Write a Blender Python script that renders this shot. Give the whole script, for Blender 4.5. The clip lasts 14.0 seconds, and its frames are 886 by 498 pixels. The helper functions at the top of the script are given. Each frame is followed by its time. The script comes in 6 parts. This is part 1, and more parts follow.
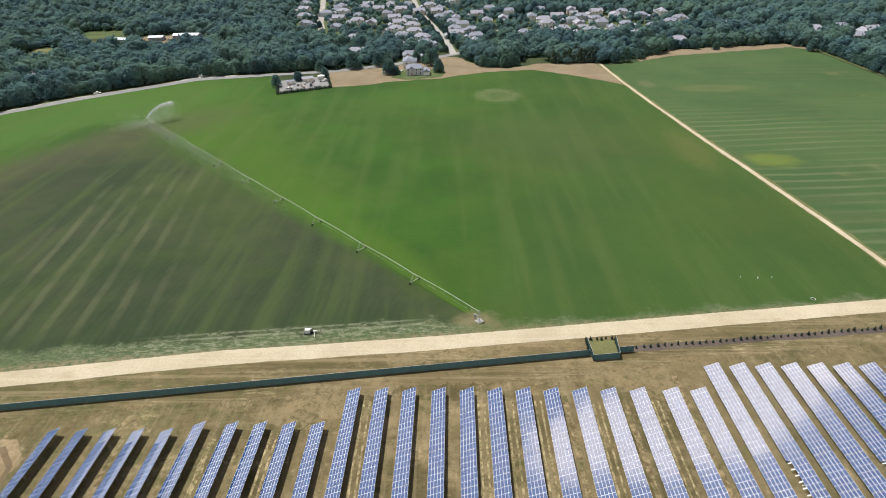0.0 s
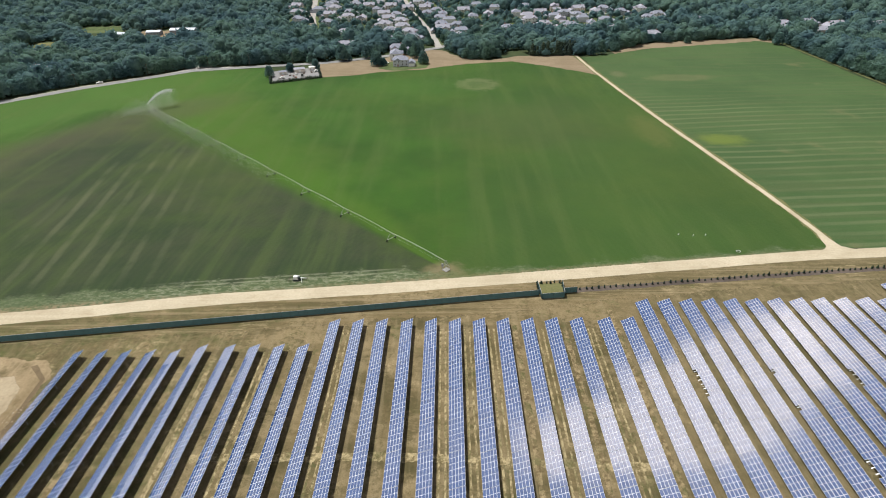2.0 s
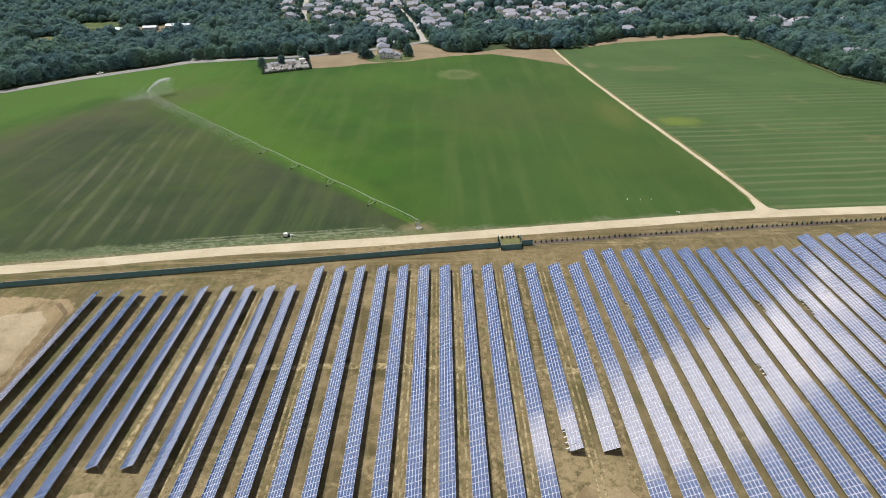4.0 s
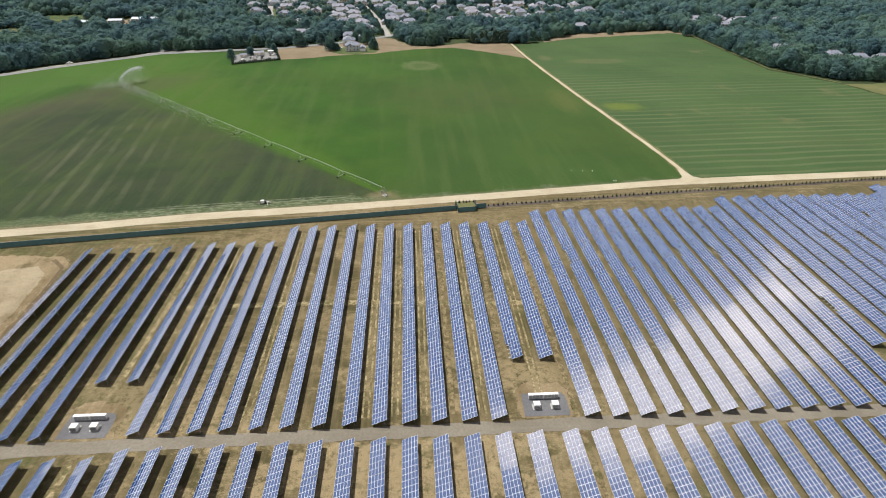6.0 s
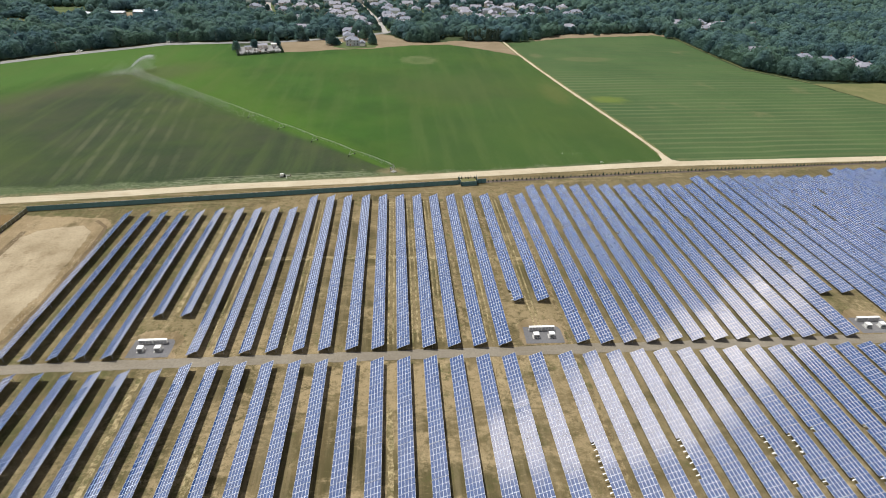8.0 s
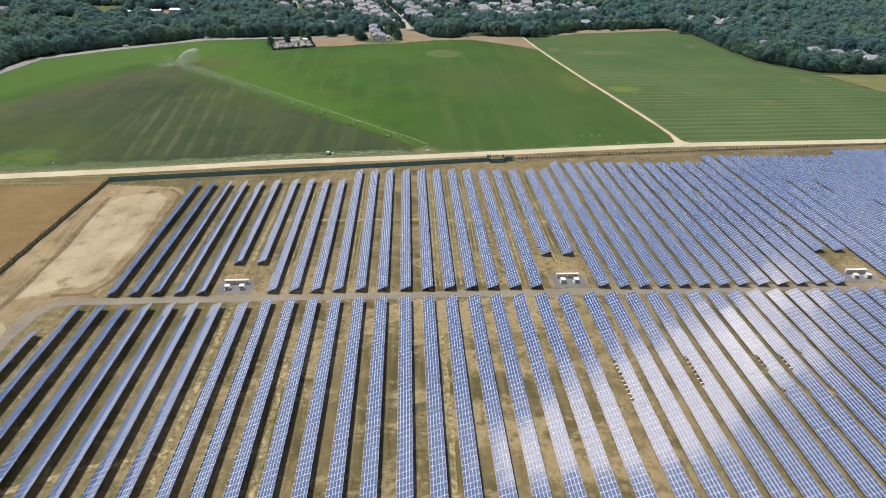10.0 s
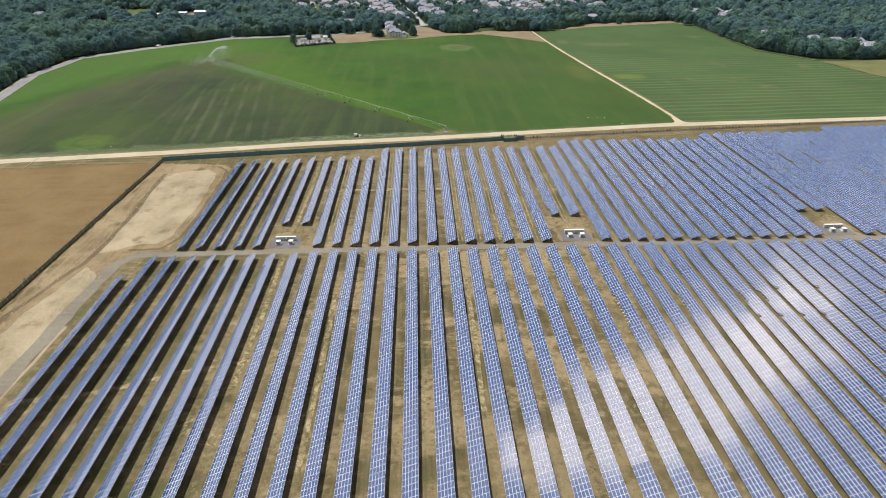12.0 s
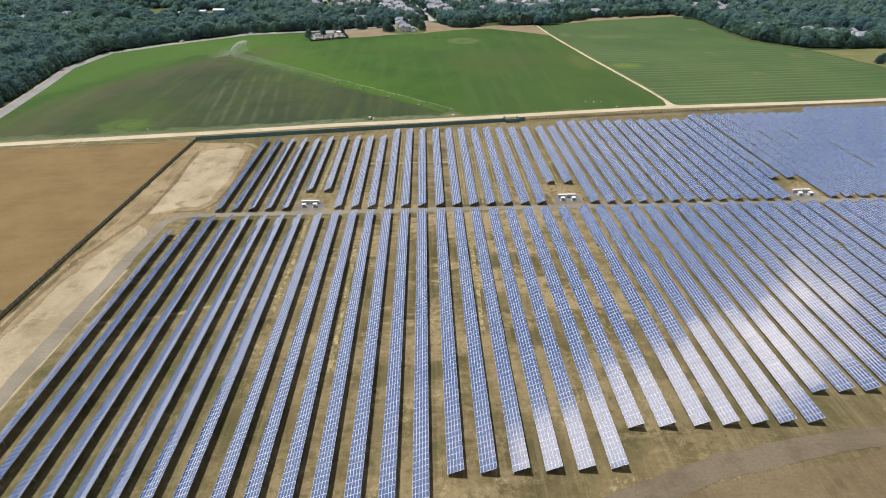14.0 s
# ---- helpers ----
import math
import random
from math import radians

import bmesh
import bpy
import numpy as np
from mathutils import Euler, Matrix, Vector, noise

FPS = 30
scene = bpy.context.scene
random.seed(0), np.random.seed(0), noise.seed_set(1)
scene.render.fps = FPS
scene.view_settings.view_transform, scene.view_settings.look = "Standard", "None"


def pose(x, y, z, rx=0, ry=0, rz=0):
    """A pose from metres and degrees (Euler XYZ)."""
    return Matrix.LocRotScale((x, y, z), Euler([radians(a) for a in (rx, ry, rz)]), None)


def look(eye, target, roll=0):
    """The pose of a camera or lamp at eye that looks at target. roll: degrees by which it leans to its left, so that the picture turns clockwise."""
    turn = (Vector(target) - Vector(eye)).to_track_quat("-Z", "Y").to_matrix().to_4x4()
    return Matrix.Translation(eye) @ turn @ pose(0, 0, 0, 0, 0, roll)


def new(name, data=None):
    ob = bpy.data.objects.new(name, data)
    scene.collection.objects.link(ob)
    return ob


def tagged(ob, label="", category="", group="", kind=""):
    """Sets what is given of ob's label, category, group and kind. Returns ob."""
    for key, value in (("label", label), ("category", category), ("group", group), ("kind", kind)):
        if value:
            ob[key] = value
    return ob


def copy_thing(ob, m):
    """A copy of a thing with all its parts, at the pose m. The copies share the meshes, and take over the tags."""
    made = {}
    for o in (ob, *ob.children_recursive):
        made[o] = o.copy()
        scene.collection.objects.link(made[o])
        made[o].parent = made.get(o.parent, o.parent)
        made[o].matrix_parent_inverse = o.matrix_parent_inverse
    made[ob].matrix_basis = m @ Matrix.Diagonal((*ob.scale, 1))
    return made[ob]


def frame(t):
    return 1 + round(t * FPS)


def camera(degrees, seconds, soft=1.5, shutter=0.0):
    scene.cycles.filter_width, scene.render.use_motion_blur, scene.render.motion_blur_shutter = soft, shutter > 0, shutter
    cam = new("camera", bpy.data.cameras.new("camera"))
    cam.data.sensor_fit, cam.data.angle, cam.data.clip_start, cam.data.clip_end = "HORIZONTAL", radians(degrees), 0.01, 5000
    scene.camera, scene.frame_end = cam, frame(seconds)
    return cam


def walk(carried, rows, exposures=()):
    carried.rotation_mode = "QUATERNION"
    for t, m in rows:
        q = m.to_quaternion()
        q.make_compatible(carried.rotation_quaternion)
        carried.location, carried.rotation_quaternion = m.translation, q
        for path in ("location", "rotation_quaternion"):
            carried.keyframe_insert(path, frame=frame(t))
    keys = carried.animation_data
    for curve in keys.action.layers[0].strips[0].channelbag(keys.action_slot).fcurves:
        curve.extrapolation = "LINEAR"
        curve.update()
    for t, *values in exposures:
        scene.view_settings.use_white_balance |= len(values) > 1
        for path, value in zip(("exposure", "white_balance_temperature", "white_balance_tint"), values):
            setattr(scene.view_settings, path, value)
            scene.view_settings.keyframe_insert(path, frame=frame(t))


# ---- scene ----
cam = camera(77.8, 14.0, 1.0)
EXPOSE = -0.04
METRES, EYE, TILT, LEAN, TURN = 243.0, 122.0, 0.0, 0.0, 1.6
ROWS = [
    (0.0, 0.0, 0.0, 0.0, -0.63, -31.5, 1.04),
    (0.5, 0.0106, -0.0324, 0.0003, -0.77, -31.52, 1.01),
    (1.0, 0.0199, -0.066, 0.0008, -0.9, -31.53, 0.98),
    (1.5, 0.0294, -0.0993, 0.0006, -1.02, -31.53, 0.96),
    (2.0, 0.0381, -0.1343, 0.0004, -1.12, -31.53, 0.91),
    (2.5, 0.0465, -0.1704, 0.0009, -1.23, -31.52, 0.89),
    (3.0, 0.0566, -0.2053, 0.0002, -1.27, -31.5, 0.94),
    (5.5, 0.0814, -0.3796, -0.006, -3.99, -31.35, -0.02),
    (6.0, 0.0779, -0.4125, -0.0072, -4.99, -31.32, -0.29),
    (6.5, 0.0699, -0.444, -0.0097, -5.71, -31.23, -0.65),
    (7.0, 0.0571, -0.4746, -0.0108, -6.14, -31.16, -0.99),
    (7.5, 0.0427, -0.5065, -0.0105, -6.2, -31.08, -1.3),
    (8.0, 0.0265, -0.5386, -0.0099, -6.05, -31.02, -1.55),
    (10.5, -0.044, -0.7093, -0.0073, -4.47, -31.04, -0.89),
    (11.0, -0.0532, -0.7448, -0.0068, -4.12, -31.02, -0.57),
    (11.5, -0.0603, -0.7808, -0.0071, -4.06, -31.0, -0.3),
    (12.0, -0.0647, -0.8171, -0.0074, -4.17, -30.99, -0.09),
    (12.5, -0.0682, -0.8534, -0.0077, -4.33, -30.96, 0.09),
    (13.0, -0.0692, -0.8899, -0.0084, -4.24, -30.95, 0.24),
    (13.5, -0.0705, -0.9264, -0.0088, -3.91, -30.98, 0.41),
    (14.0, -0.0697, -0.9628, -0.0089, -3.4, -31.0, 0.49),
]
walk(cam, [(t, pose(0, 0, EYE, TILT, LEAN, TURN) @ pose(METRES * x, METRES * y, METRES * z, 90 + pitch, roll, yaw)) for t, x, y, z, yaw, pitch, roll in ROWS],
     [(0.0, EXPOSE + 0.10), (3.0, EXPOSE + 0.02), (6.0, EXPOSE), (14.0, EXPOSE)])

# ---- light ----
SUN_AZ, SUN_EL = radians(-48), radians(65)      # clockwise from +y, above the horizon
sun_dir = Vector((math.sin(SUN_AZ) * math.cos(SUN_EL), math.cos(SUN_AZ) * math.cos(SUN_EL), math.sin(SUN_EL)))
sun = new("sun", bpy.data.lights.new("sun", "SUN"))
sun.data.energy, sun.data.angle, sun.data.color = 4.7, radians(0.6), (0.985, 0.972, 0.93)
sun.matrix_world = look((0, 0, 900), Vector((0, 0, 900)) - sun_dir)

world = bpy.data.worlds.new("sky")
scene.world = world
world.use_nodes = True
wn, wl = world.node_tree.nodes, world.node_tree.links
wn.clear()


def wnode(kind, **kw):
    n = wn.new(kind)
    for k, v in kw.items():
        n.inputs[k].default_value = v
    return n


sky = wn.new("ShaderNodeTexSky")
sky.sky_type, sky.sun_disc = "NISHITA", False
sky.sun_elevation, sky.sun_rotation = SUN_EL, SUN_AZ
sky.air_density, sky.dust_density, sky.ozone_density = 1.0, 2.0, 2.0
# broken fair-weather cloud, thicker over the bank to the west
coord = wn.new("ShaderNodeTexCoord")
cloud_noise = wnode("ShaderNodeTexNoise", Scale=10.0, Detail=9.0, Roughness=0.66)
wl.new(coord.outputs["Generated"], cloud_noise.inputs["Vector"])


def wmath(op, a, b=0.0):
    n = wn.new("ShaderNodeMath")
    n.operation = op
    for k, v in enumerate((a, b)):
        if isinstance(v, float):
            n.inputs[k].default_value = v
        else:
            wl.new(v, n.inputs[k])
    return n.outputs[0]


def along_axis(axis, reach):
    n = wn.new("ShaderNodeVectorMath")
    n.operation = "DOT_PRODUCT"
    n.inputs[1].default_value = Vector(axis) / reach
    wl.new(coord.outputs["Generated"], n.inputs[0])
    return n.outputs["Value"]


across, upward, ahead = along_axis((0.970, 0.242, 0), 1.0), along_axis((0.192, -0.770, 0.609), 1.0), along_axis((-0.147, 0.591, 0.793), 1.0)
# the bank's upper rim is crisp and sags at both ends, its lower side frays out
lateral = wmath("DIVIDE", wmath("ADD", across, 0.09), 0.22)
slant = wmath("SUBTRACT", upward, wmath("MULTIPLY", across, 0.34))
rim = wmath("SUBTRACT", slant, wmath("SUBTRACT", 0.075, wmath("MULTIPLY", wmath("MULTIPLY", lateral, lateral), 0.035)))
above = wmath("DIVIDE", wmath("MAXIMUM", wmath("ADD", rim, 0.10), 0.0), 0.066)
below = wmath("DIVIDE", wmath("MAXIMUM", wmath("SUBTRACT", -0.10, rim), 0.0), 0.090)
spread = wmath("SQRT", wmath("ADD", wmath("MULTIPLY", lateral, lateral), wmath("ADD", wmath("MULTIPLY", above, above), wmath("MULTIPLY", below, below))))
spread = wmath("ADD", spread, wmath("MULTIPLY", wmath("LESS_THAN", ahead, 0.0), 50.0))
bank_ramp = wnode("ShaderNodeMapRange")
for key, value in (("From Min", 1.80), ("From Max", 0.70), ("To Min", -0.14), ("To Max", 0.48)):
    bank_ramp.inputs[key].default_value = value
wl.new(spread, bank_ramp.inputs["Value"])
cover = wn.new("ShaderNodeMath")
cover.operation = "ADD"
wl.new(cloud_noise.outputs["Fac"], cover.inputs[0])
wl.new(bank_ramp.outputs["Result"], cover.inputs[1])
edge = wnode("ShaderNodeMapRange")
edge.inputs["From Min"].default_value, edge.inputs["From Max"].default_value = 0.54, 0.88
wl.new(cover.outputs[0], edge.inputs["Value"])
sky_mix = wn.new("ShaderNodeMix")
sky_mix.data_type = "RGBA"
# grey in the bank's thick middle, sunlit white where it thins to the east
sunlit = wnode("ShaderNodeMapRange")
for key, value in (("From Min", 0.03), ("From Max", 0.17)):
    sunlit.inputs[key].default_value = value
wl.new(wmath("ADD", across, wmath("MULTIPLY", wmath("SUBTRACT", cloud_noise.outputs["Fac"], 0.5), 0.30)), sunlit.inputs["Value"])
cloud_tone = wn.new("ShaderNodeMix")
cloud_tone.data_type = "RGBA"
cloud_tone.inputs["A"].default_value, cloud_tone.inputs["B"].default_value = (42.5, 37.2, 31.3, 1), (69.0, 60.2, 50.0, 1)
wl.new(sunlit.outputs["Result"], cloud_tone.inputs["Factor"])
wl.new(cloud_tone.outputs["Result"], sky_mix.inputs["B"])
# a thin veil spreads well beyond the bank
veil = wnode("ShaderNodeMapRange")
for key, value in (("From Min", 2.3), ("From Max", 0.9), ("To Min", 0.0), ("To Max", 0.22)):
    veil.inputs[key].default_value = value
wl.new(spread, veil.inputs["Value"])
# and haze whitens the low sky
height = wn.new("ShaderNodeSeparateXYZ")
wl.new(coord.outputs["Generated"], height.inputs[0])
haze = wnode("ShaderNodeMapRange")
for key, value in (("From Min", 0.66), ("From Max", 0.12), ("To Min", 0.0), ("To Max", 0.30)):
    haze.inputs[key].default_value = value
wl.new(height.outputs["Z"], haze.inputs["Value"])
thin = wmath("ADD", veil.outputs["Result"], haze.outputs["Result"])
wl.new(wmath("MAXIMUM", edge.outputs["Result"], thin), sky_mix.inputs["Factor"])
wl.new(sky.outputs["Color"], sky_mix.inputs["A"])
background = wnode("ShaderNodeBackground", Strength=0.060)
wl.new(sky_mix.outputs["Result"], background.inputs["Color"])
wl.new(background.outputs[0], wn.new("ShaderNodeOutputWorld").inputs["Surface"])


# ---- materials ----
class Surface:
    """A node material: a Principled shader on world or object coordinates."""

    def __init__(self, name, rough=0.8, metal=0.0, spec=0.3):
        self.m = bpy.data.materials.new(name)
        self.m.use_nodes = True
        self.t = self.m.node_tree
        self.p = self.t.nodes["Principled BSDF"]
        self.p.inputs["Roughness"].default_value = rough
        self.p.inputs["Metallic"].default_value = metal
        self.p.inputs["Specular IOR Level"].default_value = spec
        self.pos = self.t.nodes.new("ShaderNodeNewGeometry").outputs["Position"]

    def n(self, kind, **kw):
        node = self.t.nodes.new(kind)
        for k, v in kw.items():
            node.inputs[k].default_value = v
        return node

    def wire(self, a, b):
        self.t.links.new(a, b)

    def noise(self, scale, detail=4.0, rough=0.6, stretch=None, turn=0.0, vector=None):
        v = vector or self.pos
        if stretch:
            mp = self.n("ShaderNodeMapping", Scale=stretch, Rotation=(0, 0, radians(turn)))
            self.wire(v, mp.inputs["Vector"])
            v = mp.outputs["Vector"]
        t = self.n("ShaderNodeTexNoise", Scale=scale, Detail=detail, Roughness=rough)
        self.wire(v, t.inputs["Vector"])
        return t.outputs["Fac"]

    def math(self, op, a, b=0.0, clamp=False):
        t = self.n("ShaderNodeMath")
        t.operation, t.use_clamp = op, clamp
        for i, v in enumerate((a, b)):
            if isinstance(v, (int, float)):
                t.inputs[i].default_value = v
            else:
                self.wire(v, t.inputs[i])
        return t.outputs[0]

    def span(self, v, lo, hi, to0=0.0, to1=1.0):
        t = self.n("ShaderNodeMapRange")
        t.interpolation_type = "SMOOTHSTEP"
        for k, x in (("From Min", lo), ("From Max", hi), ("To Min", to0), ("To Max", to1)):
            t.inputs[k].default_value = x
        self.wire(v, t.inputs["Value"])
        return t.outputs["Result"]

    def mix(self, f, a, b, blend="MIX"):
        t = self.n("ShaderNodeMix")
        t.data_type, t.blend_type = "RGBA", blend
        for k, v in (("Factor", f), ("A", a), ("B", b)):
            if isinstance(v, (int, float)):
                t.inputs[k].default_value = v
            elif isinstance(v, tuple):
                t.inputs[k].default_value = (*v, 1)
            else:
                self.wire(v, t.inputs[k])
        return t.outputs["Result"]

    def colour(self, c):
        if isinstance(c, tuple):
            self.p.inputs["Base Color"].default_value = (*c, 1)
        else:
            self.wire(c, self.p.inputs["Base Color"])

    def bump(self, h, strength=0.4, distance=0.1):
        b = self.n("ShaderNodeBump", Strength=strength, Distance=distance)
        self.wire(h, b.inputs["Height"])
        self.wire(b.outputs["Normal"], self.p.inputs["Normal"])


def plain(name, c, rough=0.6, metal=0.0, spec=0.3, vary=0.18, scale=1.5):
    """Paint, metal or plastic with faint dirt at two scales."""
    s = Surface(name, rough, metal, spec)
    f = s.math("ADD", s.math("MULTIPLY", s.noise(scale), 0.6), s.math("MULTIPLY", s.noise(scale * 9), 0.4))
    dark = tuple(x * (1 - vary) for x in c)
    lite = tuple(min(1, x * (1 + vary)) for x in c)
    s.colour(s.mix(s.span(f, 0.35, 0.65), dark, lite))
    return s.m


def soil_material(name, dark, lite, third, third_amount=0.5, streak=None, turn=0.0):
    """Bare or thinly grown earth: broad patches, streaks, grains."""
    s = Surface(name, 0.95, 0, 0.1)
    c = s.mix(s.span(s.noise(0.045, 5), 0.34, 0.66), dark, lite)
    c = s.mix(s.math("MULTIPLY", s.span(s.noise(0.11, 6, 0.65), 0.5, 0.72), third_amount), c, third)
    if streak:
        c = s.mix(s.math("MULTIPLY", s.span(s.noise(1.0, 5, 0.6, streak, turn), 0.42, 0.68), 0.55), c, lite)
    c = s.mix(s.span(s.noise(1.3, 5, 0.7), 0.3, 0.75, 0.0, 0.45), c, tuple(x * 0.6 for x in dark))
    s.colour(c)
    s.bump(s.noise(0.9, 6), 0.5, 0.25)
    return s.m


MAT = {}
MAT["wood_floor"] = soil_material("undergrowth", (0.04, 0.06, 0.028), (0.065, 0.085, 0.036), (0.08, 0.08, 0.04))


def ragged_sum(s, v, scale, amount):
    return s.math("ADD", v, s.math("MULTIPLY", s.math("SUBTRACT", s.noise(scale, 5), 0.5), amount))


def axis(i):
    def get(self):
        sep = self.n("ShaderNodeSeparateXYZ")
        self.wire(self.pos, sep.inputs[0])
        return sep.outputs[i]
    return get


Surface.pos_x, Surface.pos_y = axis(0), axis(1)


def yard_material(name, bare, along_x=False):
    """Dry grass and soil: olive growth to the west, row shade painted in to the east, tan earth, pale trampled patches
    across the rows, straw, wheel tracks.
    """
    s = Surface(name, 0.95, 0, 0.1)
    stretch = (0.25, 1.6, 1) if along_x else (0.75, 0.6, 1)
    turn = -6.2 if along_x else 0
    grown = s.math("ADD", s.span(s.noise(0.06, 8, 0.72, stretch, turn), 0.40, 0.60), bare, True)
    c = s.mix(grown, (0.080, 0.069, 0.031), (0.168, 0.130, 0.066))
    olive = s.math("MULTIPLY", s.span(ragged_sum(s, s.pos_x(), 0.04, 90), -35, -95), s.span(s.noise(0.12, 7, 0.72), 0.40, 0.58))
    c = s.mix(s.math("MULTIPLY", olive, 0.7), c, (0.086, 0.092, 0.036))
    # soil turns darker olive eastward, with the rows' shade painted into it
    painted_shade = s.math("MULTIPLY", s.span(ragged_sum(s, s.pos_x(), 0.05, 60), 55, 120), 0.6)
    c = s.mix(painted_shade, c, (0.105, 0.092, 0.045))
    lanes = s.span(s.noise(1.0, 5, 0.65, (0.012, 0.5, 1) if along_x else (0.45, 0.02, 1), turn), 0.46, 0.66)
    c = s.mix(s.math("MULTIPLY", lanes, 0.55 if along_x else 0.32), c, (0.275, 0.222, 0.134))
    ruts = s.span(s.noise(1.0, 4, 0.6, (0.01, 0.9, 1) if along_x else (1.1, 0.02, 1), turn), 0.54, 0.70)
    c = s.mix(s.math("MULTIPLY", ruts, 0.45), c, (0.105, 0.078, 0.040))
    green = s.math("MULTIPLY", s.span(s.noise(0.06, 8, 0.72), 0.52, 0.64), s.span(s.noise(0.5, 7, 0.8), 0.42, 0.58))
    c = s.mix(s.math("MULTIPLY", green, 0.75), c, (0.078, 0.090, 0.030))
    # trampled bare earth, in broad ragged bands from row to row
    band = s.math("MULTIPLY", s.span(s.noise(0.035, 9, 0.78, (0.5, 1.0, 1)), 0.46, 0.54), s.span(s.noise(0.35, 9, 0.82), 0.40, 0.52))
    middle = s.math("MULTIPLY", s.span(ragged_sum(s, s.pos_x(), 0.05, 50), -75, -45), s.span(ragged_sum(s, s.pos_x(), 0.05, 50), 80, 50))
    c = s.mix(s.math("MULTIPLY", band, s.math("MULTIPLY", s.math("ADD", s.math("MULTIPLY", middle, 0.5), 0.45), s.math("MULTIPLY", s.span(ragged_sum(s, s.pos_y(), 0.03, 50), -125, -65, 0.5, 1.0), s.span(ragged_sum(s, s.pos_y(), 0.03, 40), 45, 0, 0.5, 1.0)))), c, (0.33, 0.255, 0.145))
    straw = s.math("MULTIPLY", s.span(s.noise(0.07, 5, 0.65), 0.50, 0.66), s.span(s.noise(0.7, 7, 0.8, stretch, turn), 0.46, 0.62))
    c = s.mix(s.math("MULTIPLY", straw, 0.7), c, (0.42, 0.335, 0.195))
    dark = s.span(s.noise(0.42, 9, 0.84), 0.56, 0.65)
    c = s.mix(s.math("MULTIPLY", dark, 0.8), c, (0.062, 0.052, 0.024))
    c = s.mix(s.span(s.noise(2.4, 5, 0.75), 0.42, 0.72, 0.0, 0.4), c, (0.085, 0.066, 0.033))
    s.colour(c)
    s.bump(s.noise(0.9, 6), 0.5, 0.25)
    return s.m


MAT["yard"] = yard_material("dry_yard_grass", 0.05)
MAT["verge"] = yard_material("dry_verge_grass", 0.25, True)
MAT["ploughed"] = soil_material("ploughed_soil", (0.185, 0.124, 0.058), (0.225, 0.158, 0.076), (0.17, 0.120, 0.062), 0.5, (0.03, 0.25, 1), -6)
MAT["sand"] = soil_material("bare_sand", (0.29, 0.232, 0.148), (0.45, 0.375, 0.255), (0.20, 0.150, 0.088), 1.0, (0.12, 0.05, 1), -18)
MAT["dirt_road"] = soil_material("packed_dirt", (0.45, 0.385, 0.27), (0.56, 0.49, 0.36), (0.36, 0.29, 0.185), 0.5, (0.008, 0.7, 1), -6.2)
MAT["gravel_road"] = soil_material("packed_gravel", (0.205, 0.178, 0.138), (0.280, 0.248, 0.196), (0.225, 0.19, 0.135), 0.5, (0.01, 0.5, 1), 0)
MAT["tan_lot"] = soil_material("stubble", (0.22, 0.170, 0.108), (0.285, 0.225, 0.15), (0.19, 0.155, 0.09), 0.5, (0.02, 0.3, 1), 10)
MAT["straw"] = soil_material("straw_field", (0.140, 0.148, 0.062), (0.190, 0.184, 0.082), (0.105, 0.125, 0.048), 0.6)
MAT["asphalt"] = soil_material("asphalt", (0.24, 0.24, 0.24), (0.30, 0.295, 0.285), (0.21, 0.21, 0.21), 0.4)
MAT["street"] = soil_material("pale_asphalt", (0.36, 0.34, 0.31), (0.43, 0.41, 0.375), (0.32, 0.31, 0.29), 0.4)
MAT["pale_shoulder"] = soil_material("sandy_shoulder", (0.30, 0.27, 0.22), (0.40, 0.37, 0.31), (0.24, 0.21, 0.15), 0.6)
MAT["brown_lane"] = soil_material("packed_brown_soil", (0.135, 0.108, 0.074), (0.185, 0.150, 0.105), (0.10, 0.076, 0.045), 0.7, (0.02, 0.4, 1), -12)
MAT["pad_gravel"] = soil_material("grey_gravel", (0.15, 0.148, 0.155), (0.215, 0.21, 0.21), (0.17, 0.165, 0.16), 0.4)
MAT["lawn"] = soil_material("lawn_grass", (0.075, 0.108, 0.04), (0.115, 0.145, 0.06), (0.19, 0.18, 0.11), 0.8)
MAT["rubble"] = soil_material("weedy_berm", (0.190, 0.140, 0.076), (0.36, 0.28, 0.170), (0.105, 0.086, 0.040), 0.9, (0.6, 0.05, 1), 3)
MAT["brown_soil"] = soil_material("turned_brown_soil", (0.140, 0.103, 0.060), (0.205, 0.155, 0.094), (0.095, 0.074, 0.040), 0.7, (0.5, 0.06, 1), 3)
MAT["mulch"] = soil_material("mulch", (0.085, 0.070, 0.060), (0.135, 0.110, 0.092), (0.11, 0.085, 0.06), 0.5)



def drift_material(name, dark, pale, green):
    """Clods, straw and weeds lying thick on the ground."""
    s = Surface(name, 0.95, 0, 0.1)
    c = s.mix(s.span(s.noise(0.55, 8, 0.8), 0.42, 0.60), dark, pale)
    c = s.mix(s.math("MULTIPLY", s.span(s.noise(0.16, 6, 0.7), 0.48, 0.64), 0.7), c, green)
    c = s.mix(s.span(s.noise(1.9, 6, 0.8), 0.5, 0.7, 0.0, 0.6), c, tuple(x * 0.5 for x in dark))
    s.colour(c)
    s.bump(s.noise(0.8, 6), 0.7, 0.35)
    return s.m


MAT["straw_drift"] = drift_material("straw_drift", (0.15, 0.118, 0.058), (0.44, 0.36, 0.205), (0.10, 0.10, 0.04))
MAT["furrow"] = drift_material("turned_furrow", (0.12, 0.090, 0.046), (0.32, 0.25, 0.14), (0.085, 0.092, 0.034))
PIVOT = Vector((7.9, 150.8, 0))
ARM = Vector((-math.cos(radians(44.4)), math.sin(radians(44.4)), 0))


